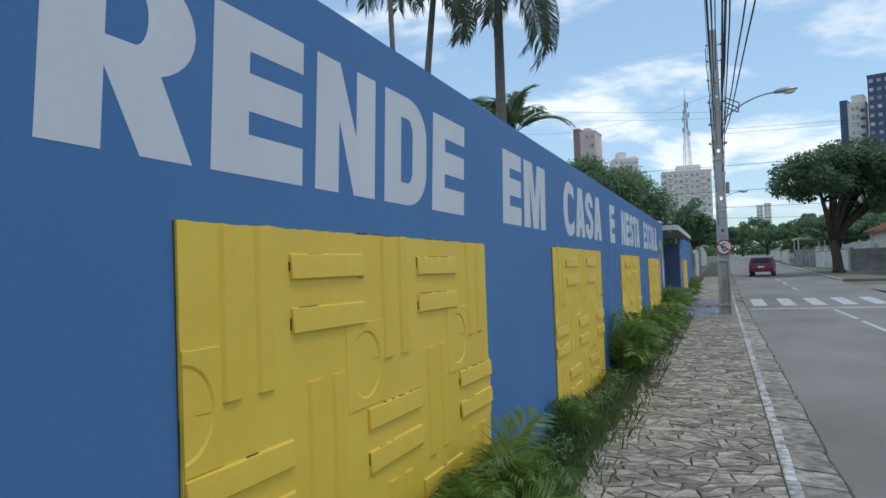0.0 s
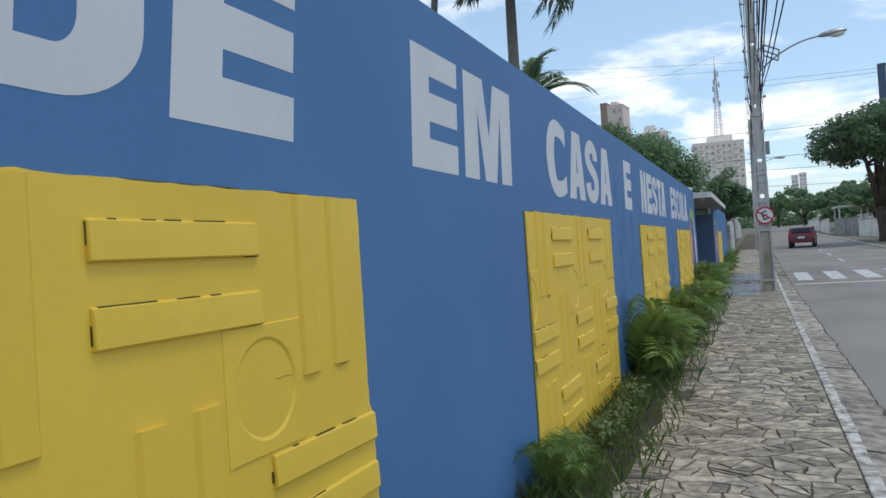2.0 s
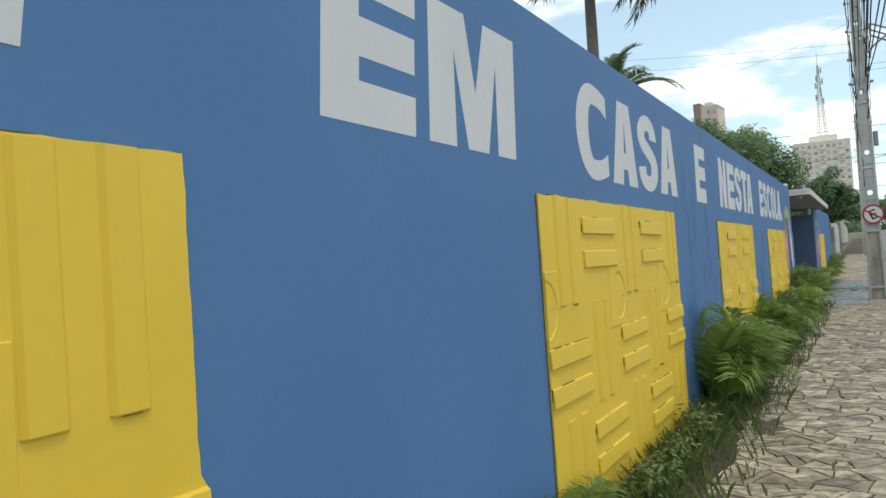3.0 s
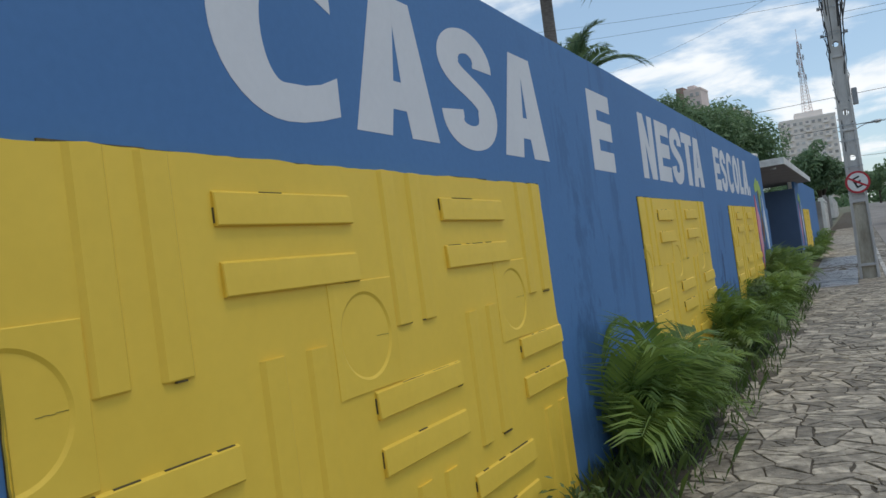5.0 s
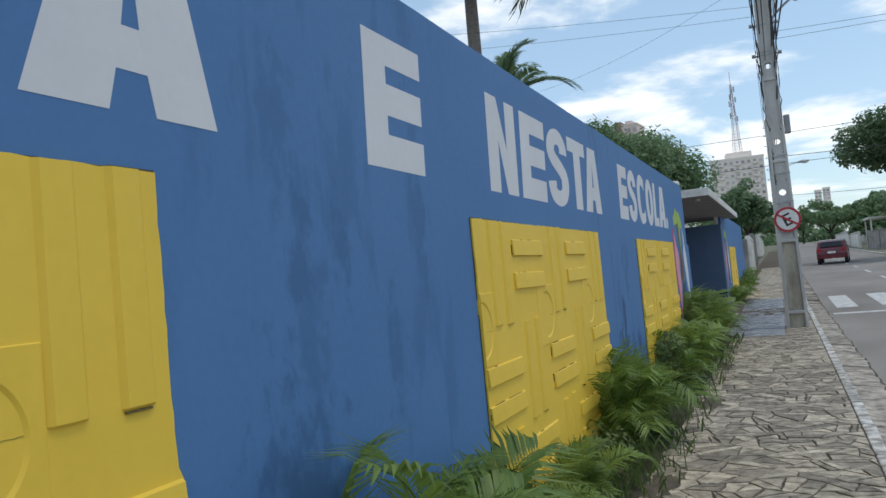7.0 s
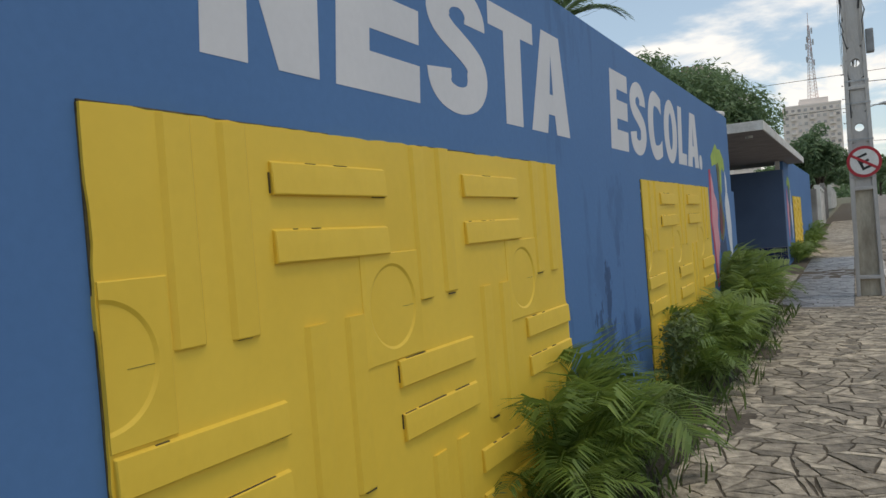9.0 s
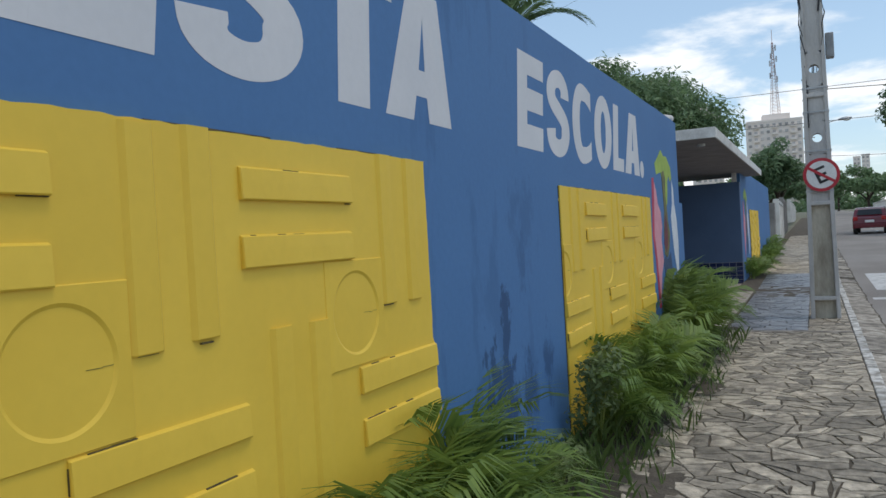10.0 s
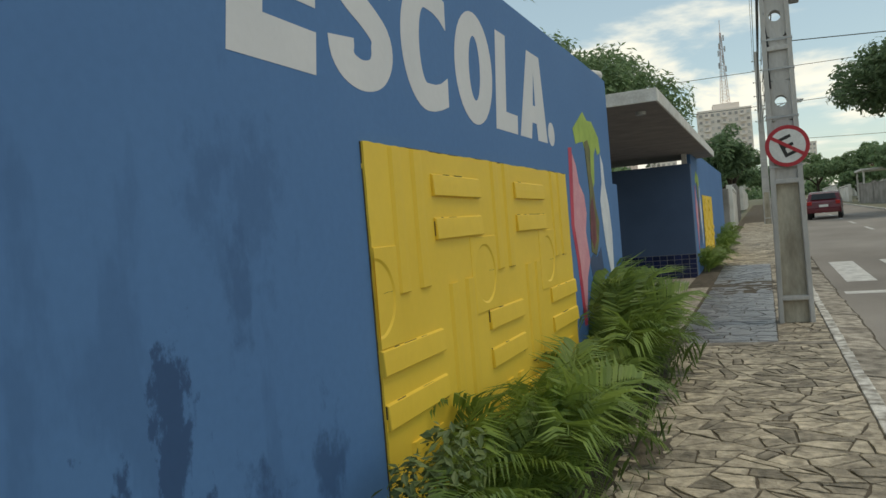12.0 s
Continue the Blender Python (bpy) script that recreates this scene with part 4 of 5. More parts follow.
# slack coils and drops on the pole
for i, (x, z0, z1, r) in enumerate(((-0.24, 8.3, 4.9, 0.014), (-0.2, 6.6, 3.2, 0.012), (0.21, 7.9, 4.4, 0.016), (0.24, 6.4, 3.9, 0.01), (-0.19, 5.4, 2.75, 0.01))):
    bm = bmesh.new()
    tube(bm, [(PX + x * (1 - 0.03 * k) + 0.05 * noise.noise((k * 0.8, i, 1)), PY - 0.12 + 0.03 * noise.noise((k, i, 4)), z0 + (z1 - z0) * k / 16) for k in range(17)], r, 6)
    tagged(part("cable_drop", bm, CABLE), "black cable running down the concrete pole", "cable", "cable drops")
spacer = thing("cable_bracket", pose(PX + 0.42, PY - 0.3, 6.45, 0, 25, 10), "pale plastic cable bracket hanging among the wires", "bracket")
bm = bmesh.new()
for a, b in (((-0.22, 0, 0.12), (0.22, 0, 0.12)), ((-0.22, 0, 0.12), (-0.1, 0, -0.14)), ((-0.1, 0, -0.14), (0.3, 0, -0.16)), ((0.3, 0, -0.16), (0.22, 0, 0.12)), ((-0.16, 0, -0.02), (0.26, 0, -0.03))):
    tube(bm, [a, b], 0.022, 6)
part("frame", bm, GREYBOX, spacer)

# ---- red car driving off ----
def hatchback(x, y, turn):
    z = rise(y) + ROAD_Z
    car = thing("car", pose(x, y, z, 1, 0, turn), "dark red hatchback seen from behind on the asphalt street", "car")
    prof = [(-1.92, 0.35), (-1.98, 0.62), (-1.93, 0.90), (-1.75, 1.02), (-1.45, 1.36), (-1.15, 1.46), (0.1, 1.48), (0.45, 1.42), (1.05, 1.02), (1.75, 0.88), (1.98, 0.70), (2.0, 0.36)]
    bm = bmesh.new()
    rows = []
    for x0, k in ((-0.83, 0.0), (-0.8, 1.0), (0.8, 1.0), (0.83, 0.0)):
        rows.append([bm.verts.new((x0 * (1 - 0.13 * max(0, v - 0.95) / 0.5), u * (0.985 + 0.015 * k), v * (1 - 0.012 * (1 - k)))) for u, v in prof])
    for a, b in zip(rows, rows[1:]):
        for i in range(len(prof) - 1):
            bm.faces.new((a[i], a[i + 1], b[i + 1], b[i]))
        bm.faces.new((a[-1], a[0], b[0], b[-1]))
    bm.faces.new(rows[0])
    bm.faces.new(rows[-1])
    part("body", bm, CARPAINT, car, "dark red painted body", False)
    bm = bmesh.new()
    solid(bm, [(-0.62, 1.06), (0.62, 1.06), (0.55, 1.36), (-0.55, 1.36)], 0.012, lambda u, v, d: (u, -1.735 + (v - 1.06) * 0.88 - d * 2.2, v + 0.01))
    part("rear_window", bm, CARGLASS, car, "dark rear window")
    for s in (-1, 1):
        bm = bmesh.new()
        solid(bm, [(-1.3, 1.05), (0.75, 1.05), (0.3, 1.38), (-1.1, 1.38)], 0.02, lambda u, v, d: (s * (0.795 - 0.1 * (v - 1.0) / 0.4 + d), u, v))
        part("side_window", bm, CARGLASS, car, "dark side window")
        bm = bmesh.new()
        box(bm, (s * 0.68 - 0.11, -1.975, 0.78), (s * 0.68 + 0.11, -1.82, 0.98), 0.02)
        part("tail_light", bm, TAILLIGHT, car, "red tail light")
        for yy in (-1.25, 1.3):
            bm = bmesh.new()
            disc(bm, (s * 0.74, yy, 0.31), 0.31, 0.2, "X", 24)
            wheel = part("wheel", bm, RUBBER, car, "black tyre")
            bm = bmesh.new()
            disc(bm, (s * 0.80, yy, 0.31), 0.19, 0.09, "X", 16)
            part("rim", bm, STEEL, wheel, "silver rim")
    bm = bmesh.new()
    box(bm, (-0.75, -2.02, 0.36), (0.75, -1.93, 0.58), 0.03)
    part("bumper", bm, CARPAINT, car)
    bm = bmesh.new()
    box(bm, (-0.22, -2.0, 0.66), (0.22, -1.965, 0.79), 0.004)
    part("number_plate", bm, SIGNWHITE, car, "pale number plate")


hatchback(4.5, 61.5, -6)


# ---- trees ----
def leaf_cloud(name, clumps, count, size, material, parent, seed, flat=0.75, label=""):
    """Many small leaves gathered in clumps (centre, radius), as one crown."""
    r = np.random.RandomState(seed)
    c = np.array([list(p) for p, _ in clumps])
    rad = np.array([q for _, q in clumps])
    which = r.choice(len(clumps), count, p=rad ** 2 / (rad ** 2).sum())
    d = r.normal(size=(count, 3))
    d /= np.linalg.norm(d, axis=1)[:, None]
    dist = rad[which] * (0.55 + 0.5 * r.rand(count) ** 0.6) * (1 + 0.10 * r.normal(size=count))
    pos = c[which] + d * dist[:, None] * np.array([1, 1, flat])
    n = d + 0.6 * r.normal(size=(count, 3)) + np.array([0, 0, 0.8])
    n /= np.linalg.norm(n, axis=1)[:, None]
    a = np.cross(n, r.normal(size=(count, 3)))
    a /= np.linalg.norm(a, axis=1)[:, None]
    b = np.cross(n, a)
    s = size * (0.6 + 0.8 * r.rand(count))[:, None]
    quad = np.stack([pos - a * s, pos - b * s * 0.42, pos + a * s - n * s * 0.2, pos + b * s * 0.42], 1).reshape(-1, 3)
    me = bpy.data.meshes.new(name)
    me.from_pydata(quad.tolist(), [], np.arange(4 * count).reshape(-1, 4).tolist())
    me.materials.append(material)
    ob = new(name, me)
    ob.parent = parent
    return tagged(ob, label)


def tree(name, x, y, label, crown, radii, trunk=0.3, fork=2.5, count=7000, leaf=0.16, clumps=40, seed=1, material=None, lean=(0, 0), limbs=6, low=-0.35, group=""):
    """A trunk that forks into limbs, under a crown of leaf clumps spread through an uneven dome."""
    r = random.Random(seed)
    t = thing(name, pose(x, y, rise(y) - 0.1), label, "tree", group)
    c = Vector((crown[0] - x, crown[1] - y, crown[2] - rise(y)))
    spots = []
    while len(spots) < clumps:
        d = Vector((r.gauss(0, 1), r.gauss(0, 1), r.gauss(0, 1))).normalized()
        if d.z < low:
            continue
        k = r.uniform(0.45, 0.92) * (1 + 0.22 * noise.noise(d * 2.3 + Vector((seed, 0, 0))))
        spots.append((c + Vector((d.x * radii[0], d.y * radii[1], d.z * radii[2])) * k, r.uniform(0.2, 0.36) * min(radii)))
    bm = bmesh.new()
    base, top = Vector((0, 0, 0)), Vector((lean[0], lean[1], fork))
    tube(bm, [base, base.lerp(top, 0.12) + Vector((0.02, 0, 0)), base.lerp(top, 0.5) + Vector((0.06, 0.03, 0)), top], [trunk * 1.45, trunk * 1.05, trunk * 0.88, trunk * 0.8], 12)
    part("trunk", bm, BARK, t, "", True)
    for i in range(limbs):
        goal = spots[(i * 7) % len(spots)][0]
        mid = top.lerp(goal, 0.5) + Vector((r.uniform(-0.3, 0.3), r.uniform(-0.3, 0.3), r.uniform(0.1, 0.5)))
        bm = bmesh.new()
        tube(bm, [top - Vector((0, 0, 0.25)), top.lerp(mid, 0.5) + Vector((0, 0, 0.15)), mid, goal], [trunk * 0.55, trunk * 0.45, trunk * 0.32, trunk * 0.08], 8)
        for j in range(2):
            g2 = spots[(i * 7 + 3 + 5 * j) % len(spots)][0]
            tube(bm, [mid, mid.lerp(g2, 0.5) + Vector((0, 0, 0.2)), g2], [trunk * 0.25, trunk * 0.16, trunk * 0.05], 6)
        part("limb", bm, BARK, t, "", True)
    leaf_cloud("crown", spots, count, leaf, material or TREELEAF, t, seed, label="dense dark green crown")
    return t


tree("mango_tree", -5.2, 38.5, "dense rounded green tree standing behind the wall", (-4.9, 38.5, 4.5), (4.1, 4.1, 2.55), 0.28, 2.0, 110000, 0.095, 420, 3, FARLEAF)
tree("street_tree", -0.9, 79, "bushy green tree beyond the garden wall", (-1.1, 79, 5.0), (2.8, 3.2, 3.0), 0.22, 2.4, 7000, 0.2, 40, 4, FARLEAF)
tree("shade_tree", 9.6, 61, "broad dark umbrella-shaped shade tree with forking trunk", (10.2, 61.5, 7.4), (5.1, 5.4, 3.1), 0.38, 2.5, 24000, 0.17, 100, 5, None, (-0.25, 0.2), 13, -0.3)
tree("shade_tree", 16.4, 62.5, "broad dark shade tree beside the house", (15.8, 61.5, 6.3), (4.4, 4.6, 3.2), 0.36, 3.0, 18000, 0.17, 80, 6, None, (0, 0), 7, -0.45)
tree("blossom_tree", 12.8, 90, "small green tree dotted with white blossom", (12.6, 90, 4.4), (3.1, 3.0, 1.8), 0.15, 1.8, 5000, 0.2, 34, 7, FARLEAF)
for k, (x, y, h, w) in enumerate(((3.0, 175, 8.5, 5.5), (9.5, 150, 9, 6), (13.5, 128, 8.2, 5.5), (18, 118, 9.5, 6), (-5, 150, 9, 6), (-3.5, 112, 7.5, 4.2), (15.5, 105, 6.5, 4.2), (24, 100, 9, 6), (-12, 190, 11, 7), (7, 215, 10, 7), (22, 160, 11, 7), (-10, 70, 6.0, 3.6), (11.3, 112, 4.2, 2.2), (31, 130, 11, 7))):
    tree("street_tree", x, y, "distant leafy green street tree", (x, y, rise(y) + h * 0.5), (w, w, h * 0.36), 0.25, h * 0.25, 5200, 0.28, 40, 30 + k, FARLEAF, group="distant street trees")
woods = []
r = random.Random(12)
for i in range(150):
    x = r.uniform(-190, 190)
    woods.append((Vector((x, 290 + r.uniform(-15, 40), rise(290) + r.uniform(1, 4))), r.uniform(3.5, 5.5)))
ob = leaf_cloud("far_woods", woods, 26000, 0.95, FARLEAF, None, 8)
tagged(ob, "distant belt of green trees along the skyline", "woods", kind="stuff")


# ---- palms ----
def frond_mesh(name, length, leaflets, leaf, width, rise_angle, bend, droop, seed, material):
    """A feather leaf: a bending stem with paired leaflets that hang by droop."""
    r = random.Random(seed)
    verts, faces = [], []
    n = 14
    pts, ang, p = [], radians(rise_angle), Vector((0, 0, 0))
    for i in range(n + 1):
        pts.append((p.copy(), ang))
        p = p + Vector((math.cos(ang), 0, math.sin(ang))) * (length / n)
        ang -= radians(bend) / n * (0.4 + 1.2 * i / n)
    for i in range(n):
        (a, _), (b, _) = pts[i], pts[i + 1]
        w0, w1 = 0.011 * length * (1 - 0.8 * i / n), 0.011 * length * (1 - 0.8 * (i + 1) / n)
        k = len(verts)
        verts += [(a.x, -w0, a.z), (a.x, w0, a.z), (b.x, w1, b.z), (b.x, -w1, b.z), (a.x, 0, a.z - w0 * 1.4), (b.x, 0, b.z - w1 * 1.4)]
        faces += [(k, k + 1, k + 2, k + 3), (k, k + 3, k + 5, k + 4), (k + 1, k + 4, k + 5, k + 2)]
    for i in range(leaflets):
        f = 0.16 + 0.84 * i / (leaflets - 1)
        q = f * n
        j = min(int(q), n - 1)
        base = pts[j][0].lerp(pts[j + 1][0], q - j)
        a = pts[j][1]
        size = leaf * (0.55 + 0.6 * math.sin(3.14159 * min(1, f * 0.88 + 0.06))) * r.uniform(0.85, 1.1)
        ahead = Vector((math.cos(a), 0, math.sin(a)))
        up = Vector((-math.sin(a), 0, math.cos(a)))
        for s in (-1, 1):
            if r.random() < 0.05:
                continue
            sweep = 0.55 + 0.7 * f + r.uniform(-0.12, 0.12)
            d = (Vector((0, s, 0)) + ahead * sweep + up * (0.35 + r.uniform(-0.1, 0.15))).normalized()
            m1 = base + d * size * 0.5
            d2 = (d + Vector((0, 0, -droop * r.uniform(0.7, 1.3)))).normalized()
            tip = m1 + d2 * size * 0.55
            side = d.cross(up)
            side = side.normalized() if side.length > 0.01 else ahead
            k = len(verts)
            verts += [tuple(base), tuple(m1 - side * width), tuple(m1 + side * width), tuple(tip), tuple(base.lerp(m1, 0.45) + side * width * 0.9), tuple(base.lerp(m1, 0.45) - side * width * 0.9)]
            faces += [(k, k + 5, k + 4), (k + 5, k + 1, k + 2, k + 4), (k + 1, k + 3, k + 2)]
    me = bpy.data.meshes.new(name)
    me.from_pydata(verts, [], faces)
    me.materials.append(material)
    return me


def tall_palm(x, y, height, fronds, label, radius=0.24, seed=1, lean=(0, 0), shapes=None, scale=1.0, low=-35, high=70):
    r = random.Random(seed)
    t = thing("palm_tree", pose(x, y, rise(y) - 0.1), label, "palm tree", "palms behind the wall")
    bm = bmesh.new()
    n = 10
    tube(bm, [(lean[0] * (i / n) ** 1.5, lean[1] * (i / n) ** 1.5, height * i / n) for i in range(n + 1)], [radius * (1.25 - 0.45 * i / n + (0.1 if i % 2 else 0) * 0.2) for i in range(n + 1)], 14)
    part("trunk", bm, PALMBARK, t, "smooth grey ringed trunk", True)
    bm = bmesh.new()
    tube(bm, [(lean[0], lean[1], height - 0.1), (lean[0], lean[1], height + 0.5 * scale), (lean[0], lean[1], height + 1.0 * scale)], [radius * 0.8, radius * 0.7, radius * 0.25], 12)
    part("crownshaft", bm, RACHIS, t, "green crownshaft", True)
    for i in range(fronds):
        pitch = low + (high - low) * ((i * 0.618) % 1)
        piece("frond", shapes[i % len(shapes)], t, pose(lean[0], lean[1], height + 0.75 * scale, 0, 0, 137.5 * i + r.uniform(-15, 15)) @ pose(0, 0, 0, r.uniform(-25, 25), -pitch, 0) @ Matrix.Scale(scale * r.uniform(0.88, 1.1), 4))
    return t


ROYAL = [frond_mesh("frond", 4.2, 66, 0.85, 0.024, 14, 100, 1.6, 50 + i, TALLPALM) for i in range(3)]
YOUNG = [frond_mesh("frond", 3.1, 70, 0.6, 0.026, 14, 92, 0.7, 60 + i, FARLEAF) for i in range(3)]
tall_palm(-8.2, 34.5, 16.2, 19, "tall royal palm with heavy drooping dark fronds", 0.25, 2, (0.1, 0), ROYAL, 1.5, -58, 62)
tall_palm(-11.4, 31.0, 15.6, 16, "tall palm with heavy drooping dark fronds behind the wall", 0.16, 3, (1.3, 0.3), ROYAL, 1.2, -60, 50)
tall_palm(-10.4, 27.0, 18.0, 14, "slender tall palm behind the wall", 0.11, 4, (-0.3, 0), ROYAL, 0.8, -30, 60)
tall_palm(-8.9, 39.8, 8.3, 17, "young palm with arching light green fronds", 0.2, 5, (0, 0), YOUNG, 1.1, 18, 86)


# ---- towers on the skyline ----
def tower(name, az, dist, width, depth, height, turn, material, side_material, floors, bays, label, crown=(), balcony=False, base=4.0):
    """A tall block of flats with its windows, storey bands and roof boxes."""
    x, y = 1.5 + dist * math.sin(radians(az)), dist * math.cos(radians(az))
    t = thing(name, pose(x, y, base, 0, 0, turn - az), label, "tower", "towers on the skyline")
    bm = bmesh.new()
    box(bm, (-width / 2, 0, -10), (width / 2, depth, height))
    part("wall", bm, material, t)
    if side_material:
        bm = bmesh.new()
        box(bm, (-width / 2 - 0.25, -0.2, -10), (-width / 2 + width * 0.28, depth, height + 2.2))
        part("side_core", bm, side_material, t)
    bm = bmesh.new()
    box(bm, (0, -0.25, 0), (width / bays * 0.5, 0.05, height / floors * 0.4))
    pane = mesh_of("window", bm, WINDOW)
    bm = bmesh.new()
    box(bm, (0, -1.0, 0), (width / bays * 0.9, 0.0, height / floors * 0.3), 0.05)
    rail = mesh_of("balcony", bm, side_material or material)
    for f in range(floors):
        for b in range(bays):
            u, z = -width / 2 + width * (b + 0.19) / bays, height * (f + 0.32) / floors
            if side_material and b < bays * 0.28:
                continue
            piece("window", pane, t, pose(u, 0, z))
            if balcony and b % 3 == 1:
                piece("balcony", rail, t, pose(u - width / bays * 0.15, 0, z - height / floors * 0.3))
    bm = bmesh.new()
    box(bm, (-width / 2 - 0.15, -0.15, height), (width / 2 + 0.15, depth + 0.15, height + 0.8))
    roof = part("roof", bm, material, t)
    for u0, u1, h in crown:
        bm = bmesh.new()
        box(bm, (width * u0, depth * 0.2, height + 0.8), (width * u1, depth * 0.8, height + h))
        part("roof_box", bm, material, roof)
    return t


E_ = lambda az, el, d: d * math.tan(radians(el)) - 2.4
tower("apartment_tower", -9.2, 330, 9.2, 12, E_(0, 9.95, 330), -14, TOWERPINK, TOWERBROWN, 15, 4, "tall pinkish apartment tower with brown flank on skyline", ((-0.1, 0.2, 2.5),), True)
tower("apartment_tower", -6.25, 420, 13.0, 12, E_(0, 7.8, 420), 12, TOWERWHITE, None, 18, 5, "white apartment tower with dark window rows on skyline", ((-0.3, 0.05, 4.5), (0.2, 0.45, 2)), False)
tower("apartment_tower", -2.05, 330, 19.5, 14, E_(0, 6.6, 330), 4, TOWERWHITE, None, 14, 9, "broad white apartment tower with balcony rows on skyline", ((-0.2, 0.3, 3.2),), True)
tower("apartment_tower", 8.75, 330, 8.5, 12, E_(0, 10.1, 330), -10, TOWERWHITE, TOWERBLUE, 18, 5, "white and dark apartment tower with stacked balconies on skyline", ((-0.1, 0.4, 4),), True)
tower("office_tower", 10.6, 320, 10.5, 14, E_(0, 11.75, 320), -6, TOWERBLUE, None, 20, 4, "tall dark blue tower on skyline", (), False)
tower("apartment_tower", 2.7, 620, 4.6, 9, E_(0, 3.85, 620), 0, TOWERWHITE, None, 14, 2, "distant pale slender tower on skyline", (), False)
tower("apartment_tower", 3.2, 600, 4.8, 9, E_(0, 3.95, 600), 0, TOWERWHITE, None, 14, 2, "distant pale slender tower on skyline", (), False)

mast = thing("antenna_mast", pose(1.5 + 337 * math.sin(radians(-1.95)), 337, 43.4, 0, 0, 20), "tall red and white lattice antenna mast on a roof", "antenna mast")
H = 28.0
for s, c in ((1, 1), (1, -1), (-1, -1), (-1, 1)):
    bm = bmesh.new()
    tube(bm, [(s * 1.5, c * 1.5, -0.5), (s * 0.7, c * 0.7, H * 0.55), (s * 0.22, c * 0.22, H)], 0.09, 5)
    part("leg", bm, MASTPAINT, mast)
for i in range(22):
    z, z2 = H * i / 22, H * (i + 1) / 22
    w = lambda z: 1.5 - 0.8 * z / (H * 0.55) if z < H * 0.55 else 0.7 - 0.48 * (z - H * 0.55) / (H * 0.45)
    bm = bmesh.new()
    for a, b in (((1, 1), (1, -1)), ((1, -1), (-1, -1)), ((-1, -1), (-1, 1)), ((-1, 1), (1, 1))):
        tube(bm, [(a[0] * w(z), a[1] * w(z), z), (b[0] * w(z2), b[1] * w(z2), z2)], 0.045, 4)
        tube(bm, [(a[0] * w(z), a[1] * w(z), z), (b[0] * w(z), b[1] * w(z), z)], 0.045, 4)
    part("brace", bm, MASTPAINT, mast)
for i in range(9):
    bm = bmesh.new()
    a = i * 2.4
    z = H * (0.45 + 0.055 * i)
    box(bm, (math.cos(a) * 1.3 - 0.25, math.sin(a) * 1.3 - 0.25, z), (math.cos(a) * 1.3 + 0.25, math.sin(a) * 1.3 + 0.25, z + 2.2), 0.05)
    tube(bm, [(0, 0, z + 1), (math.cos(a) * 1.3, math.sin(a) * 1.3, z + 1)], 0.1, 4)
    part("aerial", bm, STEEL, mast)
bm = bmesh.new()
tube(bm, [(0, 0, H), (0, 0, H + 5)], 0.1, 5)
part("tip", bm, MASTPAINT, mast)


# ---- houses and garden walls ----
def garden_wall(name, x0, y0, x1, y1, height, material, label, gate=False):
    a, b = Vector((x0, y0, 0)), Vector((x1, y1, 0))
    turn = math.degrees(math.atan2(b.y - a.y, b.x - a.x))
    n = (b - a).length
    t = thing(name, pose(x0, y0, rise((y0 + y1) / 2) - 0.1, 0, 0, turn), label, "garden wall", "garden walls")
    bm = bmesh.new()
    box(bm, (0, -0.08, 0), (n, 0.08, height + 0.1), 0.01)
    part("wall", bm, material, t)
    bm = bmesh.new()
    box(bm, (-0.03, -0.12, height + 0.1), (n + 0.03, 0.12, height + 0.17), 0.015)
    part("coping", bm, BLOCKWALL, t)
    k = max(2, int(n / 3))
    for i in range(k + 1):
        bm = bmesh.new()
        box(bm, (n * i / k - 0.13, -0.13, 0), (n * i / k + 0.13, 0.13, height + 0.3), 0.02)
        part("pier", bm, material, t)
    return t


garden_wall("garden_wall", 11.3, 66.3, 19.0, 63.5, 1.6, BLOCKWALL, "bare grey rendered garden wall")
garden_wall("garden_wall", 10.1, 78.5, 11.2, 67.2, 1.5, HOUSEWALL, "whitewashed front garden wall")
garden_wall("garden_wall", 9.0, 87.5, 10.0, 79.2, 1.6, BLOCKWALL, "grey front garden wall with coping")
garden_wall("garden_wall", 9.2, 108, 9.0, 96.5, 1.4, HOUSEWALL, "whitewashed front garden wall")
garden_wall("garden_wall", 9.6, 140, 9.3, 112, 1.5, HOUSEWALL, "long whitewashed front garden wall")
garden_wall("garden_wall", 0.0, 50.5, -0.2, 62.0, 1.8, HOUSEWALL, "stained pale garden wall with piers beside pavement")
garden_wall("garden_wall", -0.2, 63.0, -0.4, 76.0, 2.0, BLOCKWALL, "weathered grey garden wall beside pavement")
garden_wall("garden_wall", -0.4, 86.0, -0.8, 130.0, 1.8, HOUSEWALL, "long pale garden wall beside pavement")
garden_wall("garden_wall", -5.0, 46.5, 0.0, 46.0, 1.7, BLOCKWALL, "weathered grey boundary wall")


